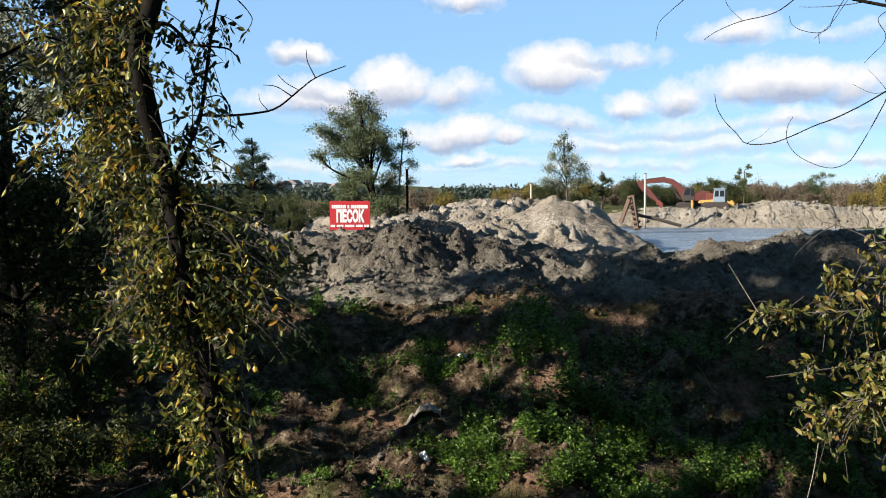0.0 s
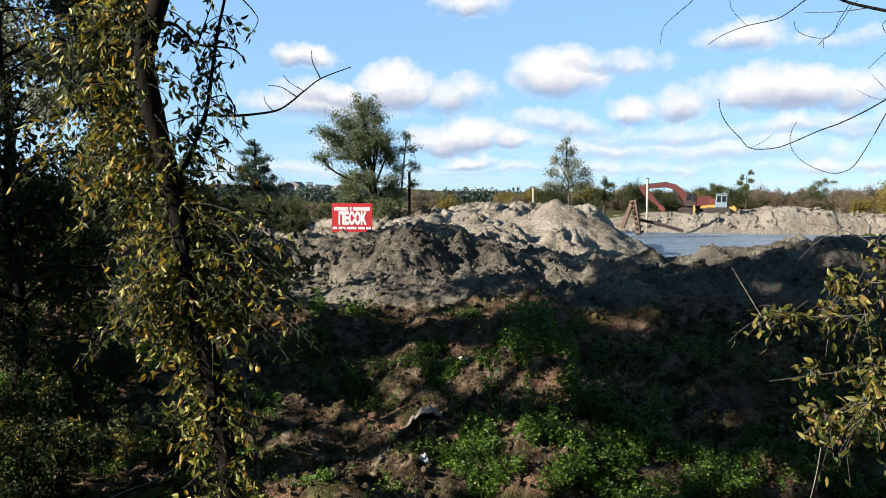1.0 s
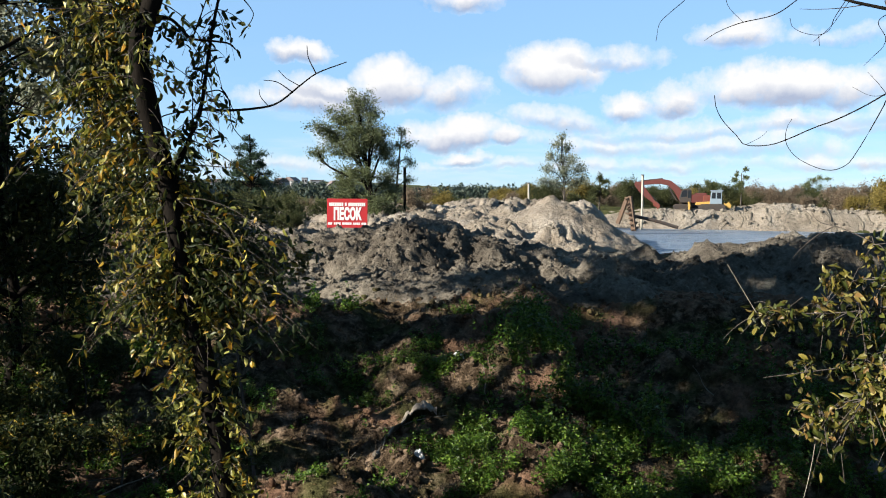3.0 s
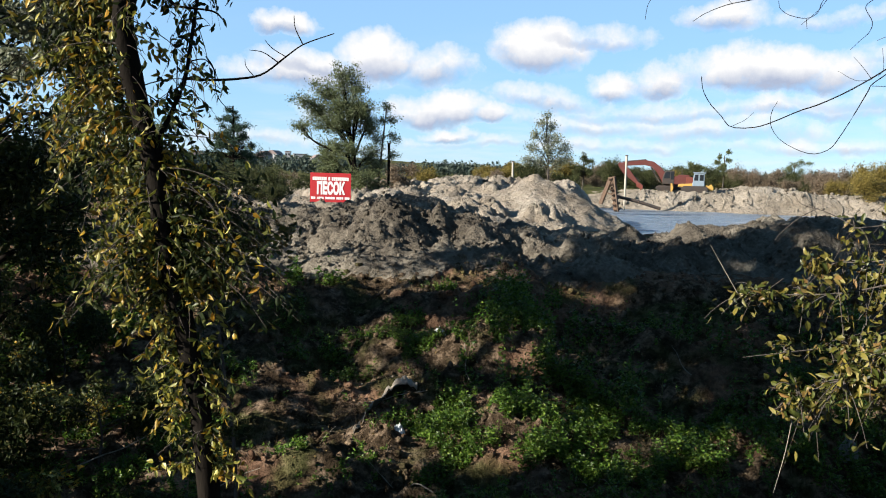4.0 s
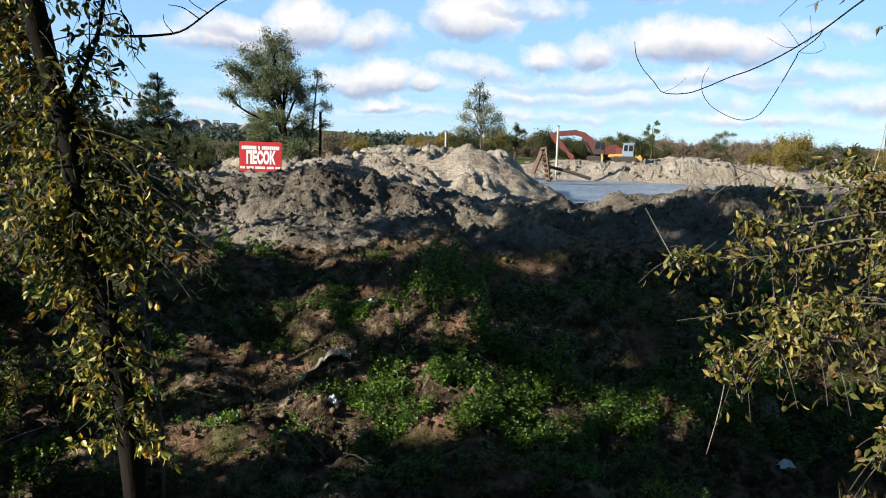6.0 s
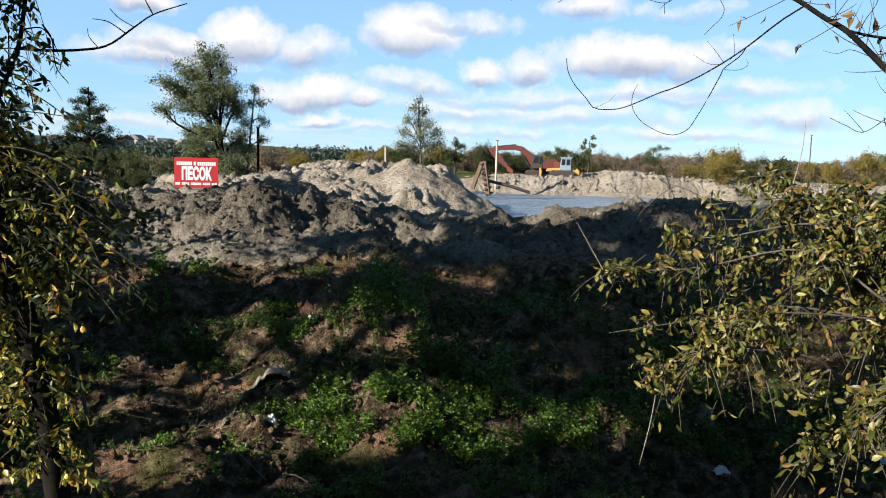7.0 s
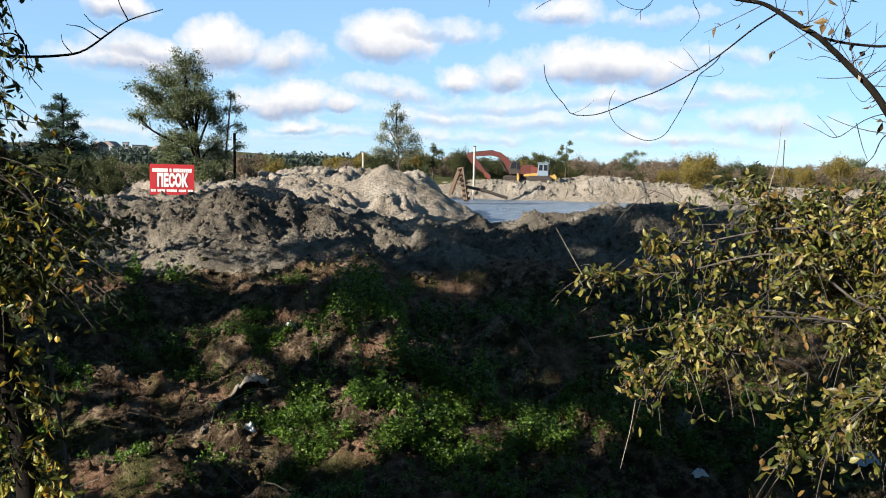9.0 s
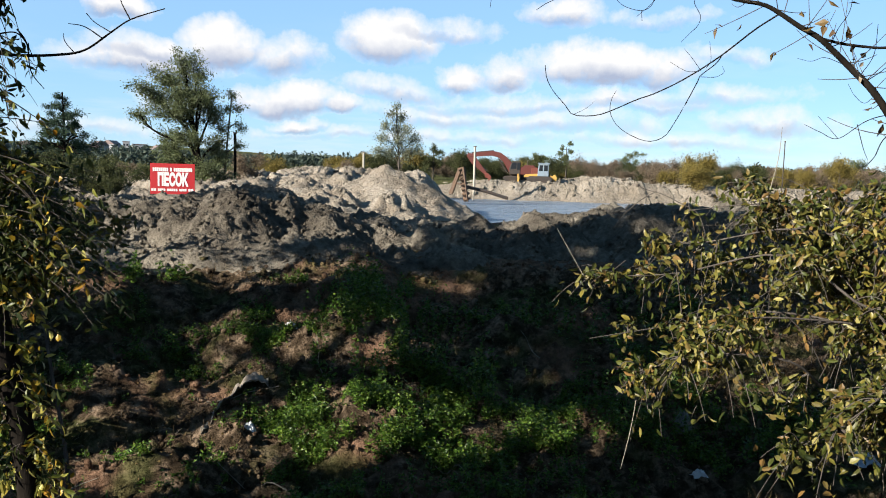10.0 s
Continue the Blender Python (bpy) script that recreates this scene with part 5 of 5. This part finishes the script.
def bare_tree():
    """Nearly bare boughs that reach in from a tree beside the path."""
    rng = np.random.RandomState(33)
    D = 6.8
    ob = thing("bare_tree", None, (0, 0, 0), "tree with dark, nearly leafless boughs reaching out", "tree")
    main = polar_line([(52, -10), (47, -4), (43.5, -0.5), (41.2, 2.2), (39.84, 4.24), (38.91, 5.55), (37.93, 6.57), (36.73, 7.8), (35.73, 8.73), (34.53, 9.47), (33.31, 10.32), (32.29, 10.86), (30.67, 11.2),
                       (28.6, 11.9), (26.4, 12.6), (25.0, 13.3), (23.0, 14.6)], D, 0.0, 60, LATER)
    foot = np.array([main[0][0] + 0.5, main[0][1] - 0.4, 0.0])
    foot[2] = land_at(foot[0], foot[1]) - 0.1
    main = np.concatenate([bezier([foot, (foot + main[0]) / 2 + [0.08, 0, 0.1], main[0]], 10)[:-1], main])
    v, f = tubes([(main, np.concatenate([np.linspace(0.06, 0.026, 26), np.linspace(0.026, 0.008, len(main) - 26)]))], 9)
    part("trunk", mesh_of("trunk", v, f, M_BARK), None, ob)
    boughs = [([(35.73, 8.71), (37.07, 8.32), (38.37, 8.09), (39.56, 7.99), (42.0, 8.2), (45, 9)], 0.022, 0.016),
              ([(33.3, 10.2), (31.99, 9.36), (30.64, 8.26), (29.86, 7.65), (28.66, 6.82), (27.24, 5.97), (25.78, 5.26), (24.71, 4.88), (22.99, 4.09), (21.9, 3.78), (20.55, 3.82),
                (19.96, 4.48), (19.14, 5.36), (18.65, 6.24), (18.5, 7.12)], 0.014, 0.0045),
              ([(30.06, 7.8), (29.68, 7.23), (28.79, 6.5), (28.6, 6.08), (27.94, 4.68), (27.27, 3.37), (26.68, 2.48), (25.72, 2.13), (24.61, 2.45), (23.59, 3.1), (23.04, 3.98), (23.07, 4.86), (23.37, 5.48)], 0.009, 0.0032),
              ([(40.6, 3.9), (39.75, 3.94), (38.69, 3.55), (37.28, 2.52), (36.22, 2.92), (35.28, 3.39)], 0.009, 0.003), ([(41.6, 3.2), (39.95, 2.64), (39.39, 1.42), (38.89, 0.8)], 0.010, 0.005),
              ([(28.9, 11.8), (28.1, 11.21), (28.53, 10.27), (28.4, 9.66), (27.9, 9.15), (27.41, 8.63)], 0.006, 0.003), ([(23.0, 11.8), (23.15, 11.3), (23.76, 10.88), (24.74, 10.66), (25.37, 10.96), (25.6, 11.6), (26.2, 12.6)], 0.004, 0.005),
              ([(24.74, 10.66), (24.78, 10.3), (24.82, 9.99)], 0.004, 0.003),
              ([(24.8, 13.0), (23.4, 12.5), (21.8, 11.5), (19.7, 11.1), (18.3, 10.6), (17.5, 10.1)], 0.010, 0.0035), ([(17.6, 14.0), (16.3, 12.8), (15.3, 12.0), (14.6, 11.3), (14.4, 10.2)], 0.007, 0.003),
              ([(26.6, 12.4), (26.0, 11.9), (25.1, 10.6), (24.1, 9.7)], 0.005, 0.003), ([(20.55, 3.82), (21.43, 4.28), (21.96, 4.78)], 0.004, 0.002), ([(28.77, 6.8), (28.2, 7.57), (27.64, 8.21)], 0.005, 0.002),
              ([(28.67, 6.75), (27.83, 6.78), (26.78, 7.37)], 0.005, 0.002), ([(29.08, 6.95), (29.36, 7.45), (29.22, 8.66)], 0.004, 0.002), ([(28.8, 6.4), (29.73, 6.39), (30.23, 6.7), (30.1, 7.06)], 0.005, 0.002),
              ([(19.9, 11.1), (18.9, 12.2), (18.7, 13.4)], 0.004, 0.003), ([(17.6, 14.0), (20.0, 14.2), (23.5, 14.4)], 0.007, 0.008),
              ([(37.28, 2.52), (36.57, 3.34), (36.06, 3.89)], 0.005, 0.002), ([(38.3, 3.4), (38.71, 2.02), (39.04, 1.21)], 0.006, 0.003), ([(37.4, 7.0), (36.2, 7.5), (35.4, 7.3), (34.6, 7.5)], 0.006, 0.002),
              ([(39.2, 5.2), (38.6, 4.7), (38.0, 5.2), (37.6, 5.9)], 0.005, 0.002), ([(36.4, 8.1), (36.8, 9.2), (37.4, 10.3), (37.5, 12.0)], 0.007, 0.003), ([(38.2, 6.3), (38.9, 7.6), (39.0, 9.4)], 0.007, 0.003)]
    for i, (pts, r0, r1) in enumerate(boughs):
        L = polar_line(pts, D, 0.0, 34, 0.0 if i in (8, 9, 10, 16, 17) else LATER)
        v, f = tubes([(L, np.linspace(r0 * 0.5, r1 * 0.62, 34))], 6)
        part("bough", mesh_of("bough", v, f, M_BARK), None, ob)
    twigs, pos = [], []
    for i in range(46):
        s = main[rng.randint(16, 60)]
        sp = spray(rng, s, (rng.uniform(-1, 1), rng.uniform(-0.5, 0.5), rng.uniform(-0.3, 1.0)), rng.uniform(0.15, 0.55), -0.2)
        twigs.append((sp, np.linspace(0.004, 0.0018, 8)))
        if rng.rand() < 0.35:
            pos.append(leafy(rng, sp, rng.randint(1, 4), 0.02))
    v, f = tubes(twigs, 4)
    tagged(part("twig_work", mesh_of("twig_work", v, f, M_TWIG), None, ob), kind="stuff")
    v, f = leaves(rng, np.concatenate(pos), 0.10, 0.045, 0.6)
    tagged(part("foliage", mesh_of("foliage", v, f, M_LITTER, False), None, ob, "a few withered brown leaves"), kind="stuff")


def bank_bushes():
    """Leafy shrubs on the near slope."""
    x, y, _ = polar(-13.2, 8.6, 0)
    z = land_at(x, y)
    cl = []
    for a, e, r in ((-16.4, -2.6, 0.34), (-15.2, -1.4, 0.3), (-14.0, -3.2, 0.36), (-12.8, -4.6, 0.34), (-11.4, -4.4, 0.3), (-10.2, -5.0, 0.26), (-15.6, -5.0, 0.36), (-13.6, -6.4, 0.32), (-16.8, -6.2, 0.34), (-12.0, -6.4, 0.25)):
        p = polar(a, 8.6, e)
        cl.append((p[0] - x, p[1] - y, p[2] - z, r))
    clump_tree("young_elder", (x, y, z), [(0, 0, -0.1), (0.05, 0, 1.4), (-0.1, 0, 2.6), (-0.2, 0, 3.5)], cl, M_TWIG, M_LEAF_BUSH, 1500, (0.10, 0.045), 601,
               "young leafy elder on the near slope", "bush", "bushes on the near slope", fine=True, trunk_r=0.025, twigs=6, droop=0.6)
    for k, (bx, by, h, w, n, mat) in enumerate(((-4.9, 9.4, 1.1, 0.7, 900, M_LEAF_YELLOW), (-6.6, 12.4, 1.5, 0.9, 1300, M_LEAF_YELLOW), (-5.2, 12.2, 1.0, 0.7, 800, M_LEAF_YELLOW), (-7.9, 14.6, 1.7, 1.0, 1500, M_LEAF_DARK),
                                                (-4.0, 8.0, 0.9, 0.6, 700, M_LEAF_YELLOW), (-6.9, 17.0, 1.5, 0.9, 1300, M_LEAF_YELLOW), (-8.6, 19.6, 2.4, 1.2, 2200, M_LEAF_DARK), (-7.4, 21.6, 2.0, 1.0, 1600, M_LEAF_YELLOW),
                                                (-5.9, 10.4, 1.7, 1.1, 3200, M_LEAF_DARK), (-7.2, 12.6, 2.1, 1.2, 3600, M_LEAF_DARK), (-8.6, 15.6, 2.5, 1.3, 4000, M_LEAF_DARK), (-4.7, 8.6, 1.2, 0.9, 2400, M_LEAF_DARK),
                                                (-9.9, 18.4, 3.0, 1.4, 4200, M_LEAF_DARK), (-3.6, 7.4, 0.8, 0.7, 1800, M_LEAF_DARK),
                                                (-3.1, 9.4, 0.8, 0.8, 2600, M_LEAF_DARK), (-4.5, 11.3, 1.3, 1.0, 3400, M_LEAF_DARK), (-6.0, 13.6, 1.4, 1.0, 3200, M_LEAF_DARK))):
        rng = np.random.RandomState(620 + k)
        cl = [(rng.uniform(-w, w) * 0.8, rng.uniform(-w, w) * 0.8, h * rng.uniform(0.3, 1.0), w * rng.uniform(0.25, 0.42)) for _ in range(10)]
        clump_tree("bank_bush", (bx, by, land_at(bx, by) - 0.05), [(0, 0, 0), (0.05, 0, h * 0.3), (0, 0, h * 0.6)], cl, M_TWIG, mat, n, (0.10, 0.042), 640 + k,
                   "low yellowing bush on the weedy slope" if mat == M_LEAF_YELLOW else "green bush with shade-dark leaves on the weedy slope", "bush", "bushes on the near slope", fine=True, trunk_r=0.02, twigs=6, droop=0.5)


leaning_tree()
bank_bushes()
autumn_bush()
bare_tree()


# ---------------------------------------------------------------- the bank: weeds, litter, clods, rubbish
def weeds(x0, y0, rx, ry, count, size, mat, seed, label, tall=0.3):
    """A patch of leafy weeds on the bank."""
    rng = np.random.RandomState(seed)
    x = x0 + rx * rng.normal(size=count) * 0.5
    y = y0 + ry * rng.normal(size=count) * 0.5
    keep = gnoise(x * 1.3 + seed, y * 1.3) + 0.4 * gnoise(x * 3.1, y * 3.1 + seed) > 0.06
    x, y = x[keep], y[keep]
    z = land(x, y)
    h = tall * rng.uniform(0.3, 1.0, len(x)) * (0.5 + 1.1 * np.clip(gnoise(x * 0.9, y * 0.9 + seed) + 0.5, 0, 1))
    n = 13
    t = rng.uniform(0.15, 1, (len(x), n))
    P = np.stack([x[:, None] + rng.normal(size=t.shape) * 0.02, y[:, None] + rng.normal(size=t.shape) * 0.02, z[:, None] + h[:, None] * t], -1).reshape(-1, 3)
    out = rng.normal(size=P.shape) * [1.0, 1.0, 0.25] * 1.3
    v, f = leaves(rng, P, size, size * 0.55, -0.15, out)
    stems = [((np.array([(a, b, c - 0.03), (a, b, c + k)])), np.array([0.004, 0.002])) for a, b, c, k in zip(x[::3], y[::3], z[::3], h[::3])]
    sv, sf = tubes(stems, 3)
    ob = thing("weed_patch", mesh_of("weed_patch", v, f, mat, False), label=label, category="weeds", kind="stuff")
    part("stems", mesh_of("stems", sv, sf, mat), None, ob)


for k, (x, y, rx, ry, n, s, tall) in enumerate((
        (2.4, 16.4, 1.1, 1.1, 420, 0.11, 0.6), (1.7, 14.6, 1.0, 1.0, 420, 0.12, 0.7), (1.2, 12.5, 1.2, 0.9, 620, 0.085, 0.35), (2.8, 13.5, 1.1, 1.0, 460, 0.12, 0.7), (2.2, 11.6, 1.5, 0.7, 520, 0.085, 0.35),
        (-2.4, 18.0, 0.6, 0.35, 150, 0.13, 0.45), (-1.8, 15.0, 0.9, 0.6, 220, 0.085, 0.25), (0.2, 14.9, 1.1, 0.5, 220, 0.08, 0.2), (-0.3, 15.8, 0.9, 0.5, 120, 0.07, 0.15), (4.0, 11.4, 1.6, 0.8, 460, 0.09, 0.4),
        (6.3, 11.7, 1.8, 0.9, 380, 0.095, 0.45), (6.4, 14.0, 1.8, 1.3, 220, 0.10, 0.45), (4.9, 16.2, 1.5, 1.0, 160, 0.10, 0.4), (-1.0, 11.3, 1.1, 0.5, 220, 0.08, 0.2), (-5.9, 15.3, 1.2, 0.8, 240, 0.11, 0.5),
        (-7.7, 17.0, 1.4, 1.0, 260, 0.12, 0.6), (-7.2, 14.3, 1.6, 1.1, 300, 0.12, 0.6), (-4.2, 12.2, 1.2, 0.8, 220, 0.10, 0.35), (-5.4, 10.4, 1.6, 0.9, 300, 0.10, 0.4), (9.0, 11.6, 1.6, 1.0, 300, 0.11, 0.5),
        (0.9, 17.6, 0.9, 0.25, 80, 0.08, 0.2), (-3.1, 13.6, 0.8, 0.7, 110, 0.08, 0.25), (8.5, 16.0, 2.0, 1.4, 220, 0.11, 0.5), (0.5, 10.2, 1.6, 0.5, 240, 0.08, 0.25), (-9.5, 19.5, 1.5, 1.4, 240, 0.13, 0.8),
        (0.4, 13.0, 0.8, 0.5, 300, 0.075, 0.22), (-3.2, 10.8, 1.4, 0.7, 300, 0.08, 0.28), (-7.5, 11.0, 1.6, 1.2, 280, 0.11, 0.5),
        (-2.6, 16.0, 1.0, 0.5, 90, 0.07, 0.18), (7.6, 13.0, 1.2, 1.0, 260, 0.10, 0.5), (3.2, 10.0, 1.5, 0.5, 260, 0.08, 0.3),
        (3.4, 12.4, 1.4, 0.9, 420, 0.09, 0.3), (5.0, 12.9, 1.2, 0.8, 320, 0.09, 0.3), (0.2, 11.9, 0.9, 0.7, 260, 0.08, 0.2), (0.4, 16.2, 0.9, 0.5, 240, 0.075, 0.2), (-0.6, 15.2, 1.2, 0.7, 260, 0.07, 0.14))):
    weeds(x, y, rx, ry, int(n * 1.7), s * 0.72, M_LEAF_GREEN, 400 + k, "low green weeds growing on the soil bank", tall)


def scattered():
    rng = np.random.RandomState(60)
    # fallen leaves
    n = 15000
    x, y = rng.uniform(-11, 11, n), rng.uniform(8, 19, n)
    k = gnoise(x * 0.8 + 40, y * 0.8) + rng.uniform(-0.3, 0.3, n) > 0.0
    x, y = x[k], y[k]
    v, f = leaves(rng, np.stack([x, y, land(x, y) + 0.012], -1), 0.06, 0.035, 0.0, rng.normal(size=(len(x), 3)) * [1.5, 1.5, 0.1])
    thing("fallen_leaves", mesh_of("fallen_leaves", v, f, M_LITTER, False), label="brown and yellow leaves lying on the bank", category="leaf litter", kind="stuff")
    # dry grass
    n = 2600
    x, y = rng.uniform(-10, 10, n), rng.uniform(8.5, 18.5, n)
    k = gnoise(x * 0.6 + 11, y * 0.6 + 5) > 0.12
    x, y = np.repeat(x[k], 5), np.repeat(y[k], 5)
    x, y = x + rng.normal(size=len(x)) * 0.04, y + rng.normal(size=len(x)) * 0.04
    v, f = leaves(rng, np.stack([x, y, land(x, y)], -1), 0.22, 0.008, -0.9, rng.normal(size=(len(x), 3)) * [0.5, 0.5, 0.1] + [0, 0, 0.8])
    thing("dry_grass", mesh_of("dry_grass", v, f, M_LITTER, False), label="thin dry grass tufts on the bank", category="grass", kind="stuff")


def crumpled(name, at, size, mat, seed, label, category):
    """A crumpled piece of plastic film."""
    x, y = at
    n = 26
    u, v = np.meshgrid(np.linspace(-1, 1, n), np.linspace(-1, 1, n))
    r = np.hypot(u, v)
    X = u * size[0] / 2 * (1 + 0.35 * gnoise(u * 1.7 + seed, v * 1.7))
    Y = v * size[1] / 2 * (1 + 0.35 * gnoise(u * 1.9, v * 1.9 + seed))
    Z = size[2] * np.clip(1.1 - r ** 2 * 0.9, -0.05, 1) * (0.7 + 0.8 * np.abs(gnoise(u * 2.6 + seed, v * 2.6)) + 0.5 * gnoise(u * 6, v * 6 + seed)) - 0.01
    i = np.arange(n * n).reshape(n, n)
    f = np.stack([i[:-1, :-1], i[:-1, 1:], i[1:, 1:], i[1:, :-1]], -1).reshape(-1, 4)
    thing(name, mesh_of(name, np.stack([X, Y, Z], -1).reshape(-1, 3), f, mat), (x, y, land_at(x, y)), label, category)


def stick(x, y, length, turn, rise, r, seed):
    rng = np.random.RandomState(seed)
    a = radians(turn)
    p = np.array([(t * length * math.cos(a), t * length * math.sin(a), 0.0) for t in np.linspace(0, 1, 5)]) + rng.normal(size=(5, 3)) * 0.03 * length
    p[:, 2] = [land_at(x + q[0], y + q[1]) + r + rise * t for q, t in zip(p, np.linspace(0, 1, 5))]
    L = bezier(p, 12)
    v, f = tubes([(L - [x, y, p[0, 2]] * np.array([0, 0, 1]), np.linspace(r, r * 0.4, 12))], 6)
    thing("stick", mesh_of("stick", v, f, M_PALE), (x, y, p[0, 2]), "dry fallen stick lying on the bank", "stick", "fallen sticks")


def rubber_lip():
    """An old rubber sheet that sticks out of the bank in a curve."""
    x, y = -0.45, 13.5
    n, m = 24, 5
    t = np.linspace(0, 1, n)
    V = []
    for j, s in enumerate(np.linspace(0, 1, m)):
        px = 0.42 - 1.0 * t ** 0.9
        py = -0.02 - 0.95 * t ** 1.8 + 0.22 * s - 0.1
        pz = np.array([land_at(x + a, y + b) for a, b in zip(px, py)]) + 0.24 * np.sin(np.pi * np.clip(0.12 + t, 0, 1)) * (1 - 0.75 * s * s) - 0.04 * s
        V.append(np.stack([px, py, pz - land_at(x, y)], -1))
    V = np.concatenate(V)
    V = np.concatenate([V, V - [0, -0.02, 0.025]])
    i = np.arange(n * m).reshape(m, n)
    q = np.stack([i[:-1, :-1], i[:-1, 1:], i[1:, 1:], i[1:, :-1]], -1).reshape(-1, 4)
    rim = np.concatenate([i[0], i[1:, -1], i[-1, :-1][::-1], i[1:-1, 0][::-1]])
    edge = np.stack([rim, np.roll(rim, -1), np.roll(rim, -1) + n * m, rim + n * m], -1)
    thing("rubber_sheet", mesh_of("rubber_sheet", V, np.concatenate([q, q[:, ::-1] + n * m, edge]), M_RUBBER), (x, y, land_at(x, y)),
          "dusty curved rubber sheet half buried in the bank", "rubber sheet")


scattered()
clods("soil_clods", 5200, (-10, 10), (8.5, 19), 0.10, land, M_GROUND, 61, "small brown clods lying on the bank")
clods("clod_scatter", 5200, (-9.5, 14), (17.6, 25.0), 0.085, heap_height, M_HEAP, 62, "grey crumbly clods lying on the heap", ridge)
rubber_lip()
crumpled("plastic_bag", (-0.3, 12.5), (0.2, 0.2, 0.14), M_BAG, 1.3, "crumpled white plastic bag on the soil", "plastic bag")
crumpled("plastic_bag", (8.9, 10.7), (0.4, 0.5, 0.2), M_BLUEBAG, 5.1, "torn bluish-white plastic film under the bush", "plastic bag")
crumpled("paper_scrap", (6.3, 10.9), (0.22, 0.18, 0.1), M_BAG, 7.7, "white scrap of film among the weeds", "litter scrap")
crumpled("paper_scrap", (0.35, 15.6), (0.24, 0.22, 0.14), M_BAG, 9.2, "dirty white scrap on the brown soil", "litter scrap")
crumpled("stone", (6.7, 12.2), (0.3, 0.3, 0.32), M_STONE, 3.4, "grey stone lying on the bank", "stone")
for k, (x, y, l, t, r, w) in enumerate(((0.9, 12.2, 1.0, 100, 0.15, 0.012), (1.6, 11.3, 0.5, 70, 0.1, 0.015), (-0.9, 11.6, 1.3, 15, 0.0, 0.014), (0.2, 9.6, 1.1, 150, 0.05, 0.012), (-4.6, 9.4, 1.3, 25, 0.35, 0.014),
                                        (-5.6, 10.2, 1.6, 95, 1.1, 0.012), (4.5, 13.0, 0.5, 120, 0.2, 0.01), (-1.6, 10.2, 1.0, 60, 0.05, 0.012), (-3.0, 9.2, 1.2, 10, 0.2, 0.012), (2.6, 9.3, 0.7, 140, 0.1, 0.01))):
    stick(x * 1.1, y + 1.5, l, t, r, w, 70 + k)
